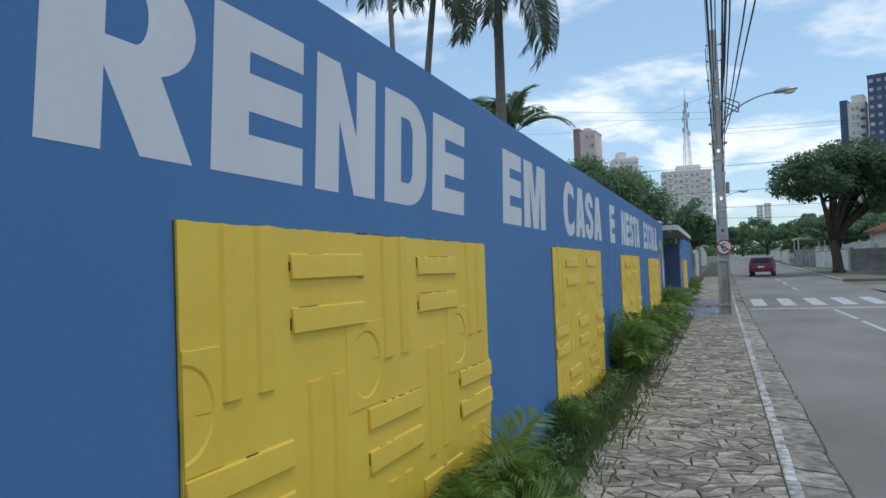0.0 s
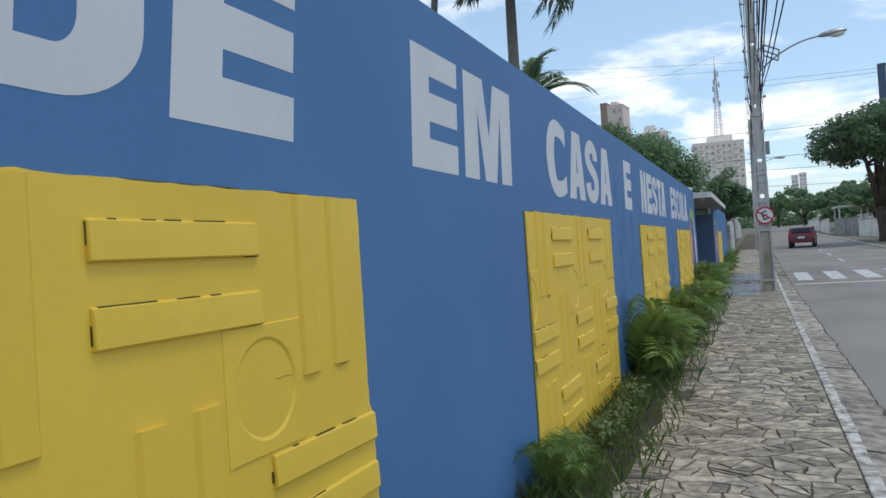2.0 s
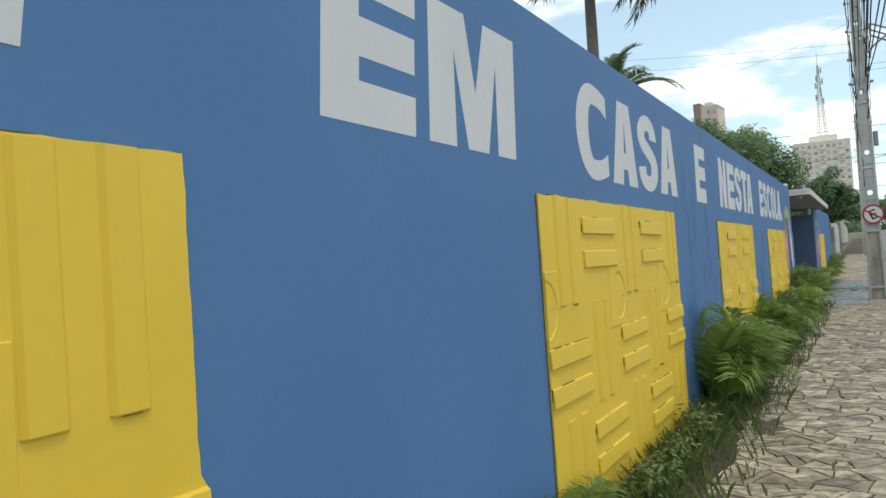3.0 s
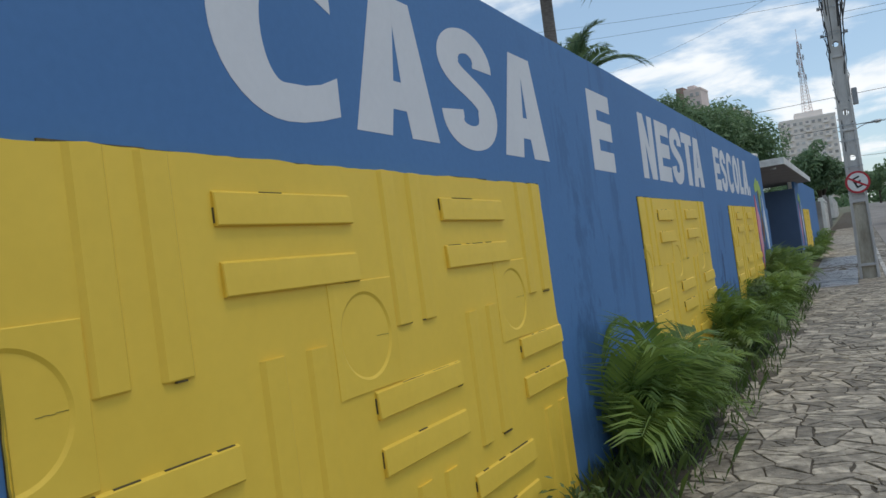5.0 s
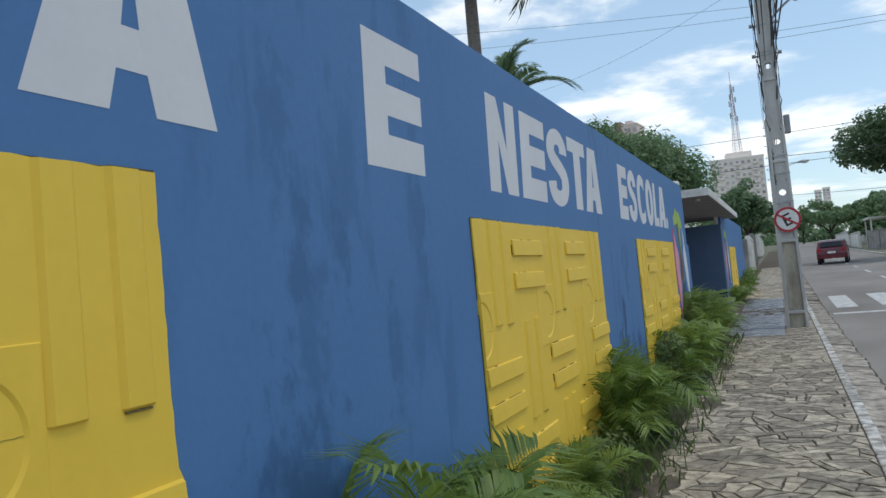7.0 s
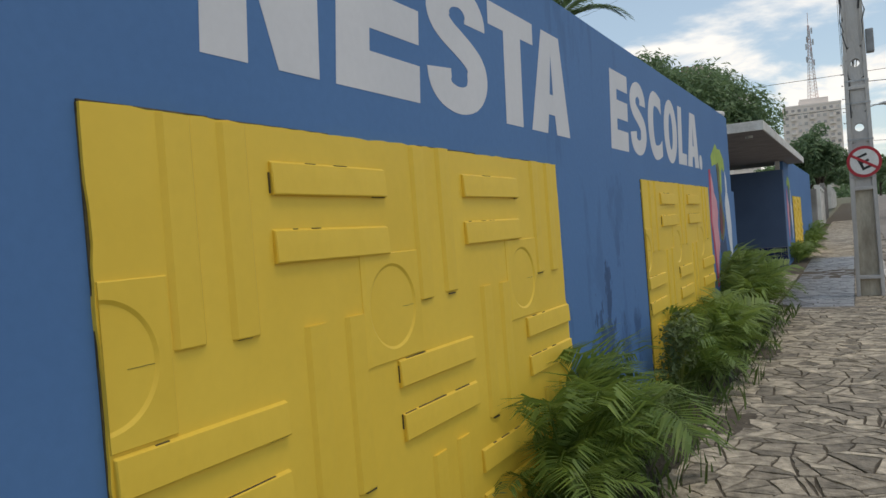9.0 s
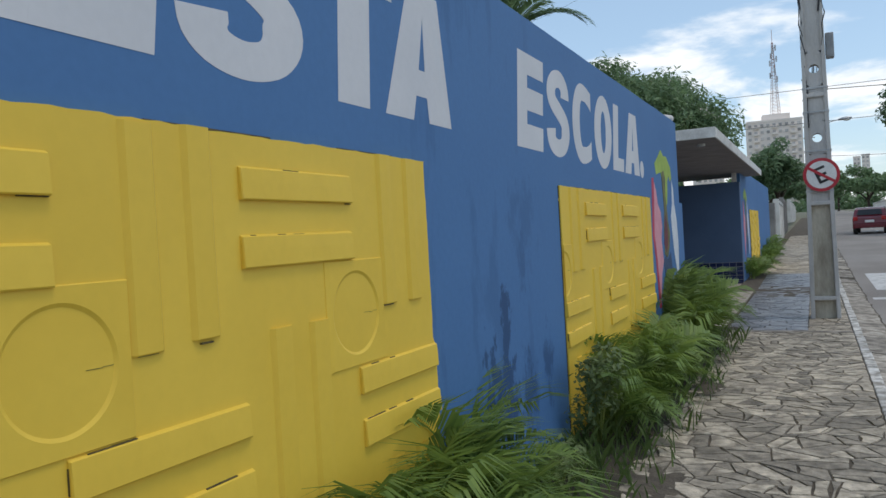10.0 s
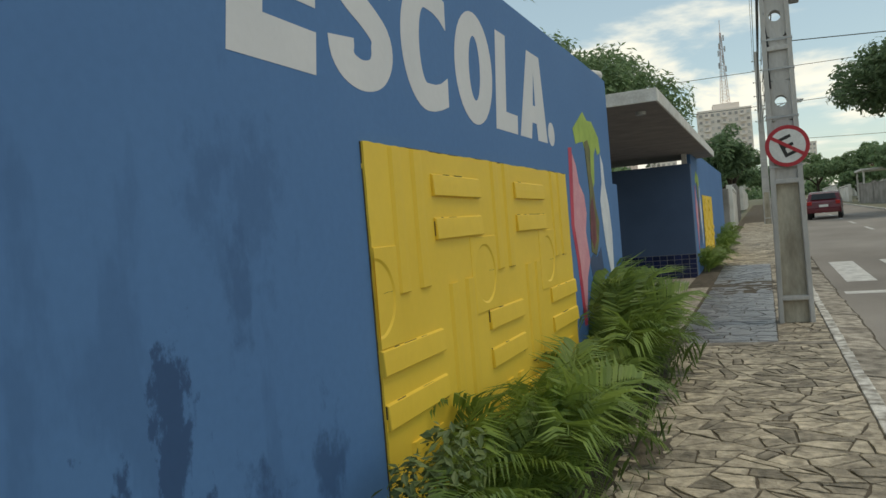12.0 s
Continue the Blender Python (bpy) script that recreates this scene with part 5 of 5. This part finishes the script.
def house(x, y, w, d, h, turn, label, roof_h=1.5):
    """A low house: walls, tiled gable roof, door and windows."""
    t = thing("house", pose(x, y, rise(y) - 0.1, 0, 0, turn), label, "house", "houses across the street")
    bm = bmesh.new()
    box(bm, (-w / 2, 0, 0), (w / 2, d, h))
    part("wall", bm, HOUSEWALL, t)
    bm = bmesh.new()
    solid(bm, [(-0.5, h - 0.1), (d / 2, h + roof_h), (d + 0.5, h - 0.1), (d + 0.5, h + 0.05), (d / 2, h + roof_h + 0.18), (-0.5, h + 0.05)], w + 1.0, lambda u, v, k: (-w / 2 - 0.5 + k, u, v))
    roof = part("roof", bm, ROOFTILE, t, "clay tile roof")
    for s in range(int(w / 0.45) + 2):
        bm = bmesh.new()
        tube(bm, [(-w / 2 - 0.45 + 0.45 * s, -0.5, h + 0.08), (-w / 2 - 0.45 + 0.45 * s, d / 2, h + roof_h + 0.2)], 0.09, 6)
        part("tile_row", bm, ROOFTILE, roof)
    for k, u in enumerate((-0.32, 0.05, 0.34)):
        bm = bmesh.new()
        lo, hi = (0.1, 2.1) if k == 1 else (1.0, 2.1)
        box(bm, (u * w - 0.55, -0.05, lo), (u * w + 0.55, 0.1, hi), 0.02)
        opening = part("door" if k == 1 else "window", bm, WINDOW, t)
        bm = bmesh.new()
        for a, b in (((u * w - 0.62, -0.08, lo - 0.06), (u * w - 0.55, 0.04, hi + 0.07)), ((u * w + 0.55, -0.08, lo - 0.06), (u * w + 0.62, 0.04, hi + 0.07)), ((u * w - 0.55, -0.08, hi), (u * w + 0.55, 0.04, hi + 0.07))):
            box(bm, a, b)
        part("frame", bm, FASCIA, opening)


house(19.5, 72, 9, 8, 3.2, -70, "low white house with clay tile roof behind garden wall")
house(17.0, 84, 9, 8, 3.3, -80, "low white house with clay tile roof behind garden wall")
house(16.0, 120, 10, 8, 3.2, -85, "distant low white house with clay tile roof")
house(14.0, 146, 9, 8, 3.0, -85, "distant low white house with clay tile roof")
house(-8.5, 58, 9, 8, 3.2, 80, "low pale house with clay tile roof behind garden wall")
# open white carport frame across the street
port = thing("carport", pose(9.6, 95.5, rise(95.5), 0, 0, 0), "white steel carport frame with pale roof panel", "carport")
for x, y in ((0, 0), (2.6, 0), (0, -5), (2.6, -5)):
    bm = bmesh.new()
    box(bm, (x - 0.07, y - 0.07, 0), (x + 0.07, y + 0.07, 2.7))
    part("post", bm, FASCIA, port)
bm = bmesh.new()
box(bm, (-0.2, -5.2, 2.7), (2.8, 0.2, 2.86))
part("roof", bm, FASCIA, port)


# ---- planting along the foot of the wall ----
bm = bmesh.new()
rows = []
for i in range(310):
    y = -8 + 0.1 * i
    edge = 0.54 + 0.15 * noise.noise((y * 0.8, 1, 0)) + 0.07 * noise.noise((y * 3.1, 4, 0)) + 0.03 * noise.noise((y * 9, 7, 0))
    rows.append([bm.verts.new(p) for p in ((-0.005, y, 0.05), (0.12, y, 0.035 + 0.012 * noise.noise((y * 4, 3, 0))), (edge - 0.1, y, 0.014), (edge, y, -0.006))])
for a, b in zip(rows, rows[1:]):
    for i in range(3):
        bm.faces.new((a[i], a[i + 1], b[i + 1], b[i]))
bed = tagged(part("planting_bed", bm, SOIL, None, "", True), "strip of dark soil and leaf litter along wall", "soil", kind="structure")
for cx, cy, rx, ry, seed in ((0.72, 3.0, 0.45, 0.28, 1), (0.58, 13.1, 0.2, 0.5, 3), (0.64, 9.4, 0.2, 0.45, 5), (0.66, 16.1, 0.24, 0.5, 7), (0.62, 18.9, 0.2, 0.6, 9)):
    bm = bmesh.new()
    mid = bm.verts.new((cx, cy, 0.011))
    ring = []
    for k in range(40):
        a = 6.28319 * k / 40
        f = 0.75 + 0.45 * noise.noise((2 * math.cos(a) + seed * 5, 2 * math.sin(a), 0)) + 0.2 * noise.noise((6 * math.cos(a), 6 * math.sin(a) + seed, 0))
        ring.append(bm.verts.new((cx + rx * f * math.cos(a), cy + ry * f * math.sin(a), -0.002)))
    for k in range(40):
        bm.faces.new((mid, ring[k], ring[(k + 1) % 40]))
    tagged(part("soil_patch", bm, JOINT), "thin spill of dark earth over the flagstones", "soil", kind="structure")
ARECA = [frond_mesh("frond", 0.95, 40, 0.30, 0.008, 74, 100, 0.6, 70 + i, FROND) for i in range(5)]


def areca(y, height, fronds, seed, upright=0, x=0.12, label="bushy green areca palm growing against the wall"):
    r = random.Random(seed)
    t = thing("areca_palm", pose(x, y, rise(y) - 0.02), label, "palm", "palms along the wall")
    for i in range(fronds):
        turn = r.choice((-1, 1)) * r.uniform(35, 105) if r.random() < 0.72 else r.uniform(-45, 45)
        sx, sy = r.uniform(-0.02, 0.1), r.uniform(-0.22, 0.22)
        reach = height * r.uniform(0.55, 1.05)
        tip = r.uniform(-16, 24) - upright
        if abs(turn) < 45:
            reach *= 0.72
        piece("frond", ARECA[r.randrange(5)], t, pose(sx, sy, r.uniform(0, 0.12) * height, 0, 0, turn) @ pose(0, 0, 0, r.uniform(-30, 30), tip, 0) @ Matrix.Scale(reach, 4))
    bm = bmesh.new()
    for i in range(5):
        a = r.uniform(0, 6.28)
        tube(bm, [(0.04 * math.cos(a), 0.06 * math.sin(a), 0), (0.07 * math.cos(a), 0.1 * math.sin(a), 0.3 * height)], [0.014, 0.009], 6)
    part("stems", bm, RACHIS, t)
    return t


for k, (y, h, n) in enumerate(((1.6, 0.6, 12), (2.25, 0.7, 16), (2.9, 0.82, 18), (3.5, 0.82, 18), (4.1, 0.66, 12), (6.25, 0.62, 7), (6.6, 0.36, 4), (10.25, 1.12, 20), (10.55, 1.2, 22), (10.9, 1.0, 16), (11.3, 0.78, 16), (11.9, 0.8, 18),
                                (12.5, 0.62, 12), (14.3, 1.02, 18), (14.8, 1.1, 20), (15.25, 0.7, 10), (17.25, 0.88, 18), (17.8, 0.98, 22), (18.5, 1.0, 22), (19.2, 0.95, 20), (20.3, 1.3, 24), (21.1, 1.3, 24),
                                (31.9, 0.8, 16), (32.7, 0.85, 16), (33.6, 0.8, 16), (37.9, 0.9, 16), (39.2, 1.0, 16), (40.8, 0.9, 16))):
    areca(y, h, n, 300 + k, 13 if h > 1.1 else 0)


def leafy_shrub(y, height, count, seed, x=0.2, size=0.024, label="small leafy shrub at the foot of the wall"):
    r = random.Random(seed)
    t = thing("shrub", pose(x, y, 0), label, "shrub", "shrubs along the wall")
    spots = []
    for i in range(9):
        a, h = r.uniform(0, 6.28), height * r.uniform(0.35, 1)
        end = Vector((0.16 * math.cos(a) * r.random() + 0.03, 0.2 * math.sin(a), h))
        bm = bmesh.new()
        tube(bm, [(0, 0, 0), end * 0.55 + Vector((0, 0, 0.03)), end], [0.007, 0.005, 0.002], 5)
        part("stem", bm, RACHIS, t)
        spots.append((end, 0.11))
    leaf_cloud("leaves", spots, count, size, SHRUB, t, seed, 1.0)


for k, (y, h) in enumerate(((4.9, 0.22), (7.4, 0.22), (8.1, 0.18), (8.8, 0.22), (15.9, 0.25), (16.75, 0.62), (13.2, 0.3))):
    leafy_shrub(y, h, 800 if h > 0.4 else 320, 500 + k)

# weeds and grass: nobody could count them
r = np.random.RandomState(5)
n = 8200
y = r.uniform(0.5, 22.2, n)
x = np.abs(r.normal(0.14, 0.24, n)) + 0.02
x = np.minimum(x, 0.72)
h = 0.05 + 0.16 * r.rand(n) ** 2
a = r.uniform(0, 6.283, n)
w = 0.004 + 0.004 * r.rand(n)
lean = 0.6 * h
v = np.stack([np.stack([x - w * np.sin(a), y + w * np.cos(a), 0 * x], 1), np.stack([x + w * np.sin(a), y - w * np.cos(a), 0 * x], 1),
              np.stack([x + lean * 0.4 * np.cos(a) + w * np.sin(a) * 0.7, y + lean * 0.4 * np.sin(a), h * 0.65], 1), np.stack([x + lean * np.cos(a), y + lean * np.sin(a), h], 1)], 1).reshape(-1, 3)
v[:, 0] = np.maximum(v[:, 0], 0.005)
me = bpy.data.meshes.new("weeds")
me.from_pydata(v.tolist(), [], np.arange(4 * n).reshape(-1, 4).tolist())
me.materials.append(GRASS)
tagged(new("weeds", me), "low weeds and grass along the foot of the wall", "weeds", kind="stuff")


# ---- kerb stones and flagstones ----
kerb = tagged(new("kerb"), "whitewashed concrete kerb edging the pavement", "kerb", kind="structure")
kerb_meshes = []
for i in range(4):
    bm = bmesh.new()
    vs = box(bm, (0, 0.004, -0.14), (KERB_OUT - KERB_IN, 0.986, 0.006), 0.014)
    for v in bm.verts:
        v.co += Vector((noise.noise(v.co * 5 + Vector((i * 9, 0, 0))), 0, noise.noise(v.co * 4 + Vector((0, i * 7, 0))))) * 0.012
    kerb_meshes.append(mesh_of("kerbstone", bm, KERB))
for i in range(64):
    y = -4 + i
    piece("kerbstone", kerb_meshes[i * 3 % 4], kerb, pose(KERB_IN, y, rise(y)))


# cast gutter slabs of uneven length, broken at their outer edge
r = random.Random(17)
y = -4.0
while y < 62:
    run = r.choice((r.uniform(0.3, 0.6), r.uniform(0.6, 1.3)))
    n = max(3, int(run / 0.11))
    v, f = [], []
    tilt, skew = r.uniform(-0.006, 0.01), r.uniform(-0.05, 0.05)
    for i in range(n + 1):
        yy = 0.008 + (run - 0.016) * i / n
        out = 2.335 + 0.035 * noise.noise(((y + yy) * 0.9, 2, 0)) + 0.035 * noise.noise(((y + yy) * 4.3, 5, 0)) + 0.014 * noise.noise(((y + yy) * 13, 8, 0))
        for k, (x, z) in enumerate(((KERB_OUT + 0.006, 0.052), (2.1, 0.044), (2.2, 0.036), (out - 0.02, 0.026), (out, 0.016), (out, -0.03))):
            v.append((x, yy + skew * (x - KERB_OUT) * (1 - 2 * abs(i / n - 0.5)), z + tilt + 0.006 * noise.noise((x * 9, (y + yy) * 9, 3)) * (k < 4)))
    for i in range(n):
        for k in range(5):
            a = i * 6 + k
            f.append((a, a + 1, a + 7, a + 6))
    for i in (0, n):
        k = len(v)
        v += [(v[i * 6][0], v[i * 6][1], -0.03), (v[i * 6 + 5][0], v[i * 6 + 5][1], -0.03)]
        f.append((k, i * 6, i * 6 + 1, i * 6 + 2, i * 6 + 3, i * 6 + 4, i * 6 + 5))
    me = bpy.data.meshes.new("gutter_slab")
    me.from_pydata(v, [], f)
    me.materials.append(CONCRETE)
    piece("gutter_slab", me, gutter, pose(0, y, rise(y) + ROAD_Z))
    y += run


def flagstones(x0, x1, y0, y1, du, dv, seed, gap):
    """Outlines of irregular stones: cells round scattered points, each drawn in by the joint."""
    r = random.Random(seed)
    nu, nv = int((x1 - x0) / du) + 4, int((y1 - y0) / dv) + 4
    pts = {}
    for j in range(nv):
        for i in range(nu):
            pts[i, j] = (x0 + (i - 1.5 + r.uniform(-0.5, 0.5) + 0.5 * (j % 2)) * du, y0 + (j - 1.5 + r.uniform(-0.5, 0.5)) * dv)
    cells = []
    for (i, j), (px, py) in pts.items():
        poly = [(x0 + 0.01, max(y0, py - 1)), (x1 - 0.008, max(y0, py - 1)), (x1 - 0.008, min(y1, py + 1)), (x0 + 0.01, min(y1, py + 1))]
        for a in range(i - 2, i + 3):
            for b in range(j - 2, j + 3):
                if (a, b) == (i, j) or (a, b) not in pts or not poly:
                    continue
                qx, qy = pts[a, b]
                nx, ny = (qx - px) / du ** 2, (qy - py) / dv ** 2
                k = math.hypot(nx, ny)
                nx, ny = nx / k, ny / k
                mx, my = (px + qx) / 2, (py + qy) / 2
                lim = nx * mx + ny * my - gap * r.uniform(0.6, 1.3)
                cut = []
                for m in range(len(poly)):
                    p, q = poly[m], poly[(m + 1) % len(poly)]
                    dp, dq = nx * p[0] + ny * p[1] - lim, nx * q[0] + ny * q[1] - lim
                    if dp <= 0:
                        cut.append(p)
                    if dp * dq < 0:
                        f = dp / (dp - dq)
                        cut.append((p[0] + (q[0] - p[0]) * f, p[1] + (q[1] - p[1]) * f))
                poly = cut
        if len(poly) >= 3:
            cells.append(poly)
    return cells


def broken(cells, r, gap, small):
    """Breaks the larger cells along random lines, as split stone breaks, and leaves out slivers."""
    done, todo = [], list(cells)
    while todo:
        poly = todo.pop()
        area = 0.5 * abs(sum(p[0] * q[1] - q[0] * p[1] for p, q in zip(poly, poly[1:] + poly[:1])))
        if area < 0.0012:
            continue
        if area < small * r.uniform(0.5, 2.6):
            done.append(poly)
            continue
        cx, cy = sum(p[0] for p in poly) / len(poly), sum(p[1] for p in poly) / len(poly)
        wide = max(p[0] for p in poly) - min(p[0] for p in poly) > 1.7 * (max(p[1] for p in poly) - min(p[1] for p in poly))
        a = r.gauss(0.1, 0.5) if wide or r.random() < 0.4 else r.gauss(1.57, 0.42)
        nx, ny = math.cos(a), math.sin(a)
        mid = nx * cx + ny * cy + r.uniform(-0.03, 0.03)
        for s in (-1, 1):
            cut = []
            for p, q in zip(poly, poly[1:] + poly[:1]):
                dp, dq = (s * (nx * v[0] + ny * v[1] - mid) + gap for v in (p, q))
                if dp <= 0:
                    cut.append(p)
                if dp * dq < 0:
                    f = dp / (dp - dq)
                    cut.append((p[0] + (q[0] - p[0]) * f, p[1] + (q[1] - p[1]) * f))
            if len(cut) >= 3:
                todo.append(cut)
    return done


def stone_geometry(poly, r, high, verts, faces, origin, slope=0.008):
    """Adds a stone with rounded-off, chipped rim and a slightly tilted top."""
    cx, cy = sum(p[0] for p in poly) / len(poly), sum(p[1] for p in poly) / len(poly)
    outline = []
    for p, q in zip(poly, poly[1:] + poly[:1]):
        length = math.hypot(q[0] - p[0], q[1] - p[1])
        if length < 0.012:
            continue
        outline.append((p[0] + (q[0] - p[0]) * min(0.25, 0.009 / length), p[1] + (q[1] - p[1]) * min(0.25, 0.009 / length)))
        if length > 0.11:
            j = r.uniform(-0.014, 0.004)
            outline.append(((p[0] + q[0]) / 2 + (q[1] - p[1]) / length * j, (p[1] + q[1]) / 2 - (q[0] - p[0]) / length * j))
        outline.append((q[0] + (p[0] - q[0]) * min(0.25, 0.009 / length), q[1] + (p[1] - q[1]) * min(0.25, 0.009 / length)))
    if len(outline) < 3:
        return
    ta, tb = r.uniform(-slope, slope), r.uniform(-slope, slope)
    k, n = len(verts), len(outline)
    for shrink, z in ((1.0, -0.03), (0.995, high - 0.004), (0.965, high)):
        for u, v in outline:
            uu, vv = cx + (u - cx) * shrink, cy + (v - cy) * shrink
            verts.append((uu - origin[0], vv - origin[1], rise(vv) + z + ((uu - cx) * ta + (vv - cy) * tb if z > -0.02 else 0)))
    for ring in (0, 1):
        for m in range(n):
            a, b = k + ring * n + m, k + ring * n + (m + 1) % n
            faces.append((a, b, b + n, a + n))
    faces.append(tuple(k + 2 * n + m for m in range(n)))


r = random.Random(44)
cells = broken(flagstones(0.12, KERB_IN, 0.8, 22.45, 0.33, 0.24, 9, 0.005), r, 0.0045, 0.020)
cells.sort(key=lambda c: abs(sum(p[1] for p in c) / len(c) - 11.5))
far_v, far_f = [], []
for k, poly in enumerate(cells):
    high = r.uniform(-0.003, 0.004)
    if k < 300:
        cx, cy = sum(p[0] for p in poly) / len(poly), sum(p[1] for p in poly) / len(poly)
        v, f = [], []
        stone_geometry(poly, r, high, v, f, (cx, cy))
        if f:
            me = bpy.data.meshes.new("flagstone")
            me.from_pydata(v, [], f)
            me.materials.append(STONE)
            piece("flagstone", me, pavement, pose(cx, cy, 0))
    else:
        stone_geometry(poly, r, high, far_v, far_f, (0, 0))
me = bpy.data.meshes.new("flagstones")
me.from_pydata(far_v, [], far_f)
me.materials.append(STONES)
tagged(piece("flagstones", me, pavement), "irregular grey flagstones", kind="stuff")
v, f = [], []
for poly in broken(flagstones(0.40, 1.42, 22.62, 33, 0.4, 0.2, 10, 0.003), r, 0.003, 0.025):
    stone_geometry(poly, r, r.uniform(-0.008, -0.001), v, f, (0, 0), 0.012)
me = bpy.data.meshes.new("slates")
me.from_pydata(v, [], f)
me.materials.append(SLATE)
tagged(piece("slates", me, pavement_far), "thin damp bluish slate slabs", kind="stuff")
v, f = [], []
for poly in broken(flagstones(1.405, KERB_IN, 22.62, 33, 0.3, 0.25, 12, 0.006), r, 0.006, 0.025) + broken(flagstones(0.3, KERB_IN, 33, 60, 0.5, 0.4, 13, 0.006), r, 0.006, 0.06):
    stone_geometry(poly, r, r.uniform(-0.006, 0.001), v, f, (0, 0))
me = bpy.data.meshes.new("flagstones")
me.from_pydata(v, [], f)
me.materials.append(STONES)
tagged(piece("flagstones", me, pavement_far), "irregular brownish flagstones along the kerb", kind="stuff")
bm = bmesh.new()
box(bm, (0.36, 22.46, -0.05), (KERB_IN - 0.01, 22.61, 0.006), 0.008)
part("edging_strip", bm, CONCRETE, pavement_far, "narrow concrete strip across the pavement")
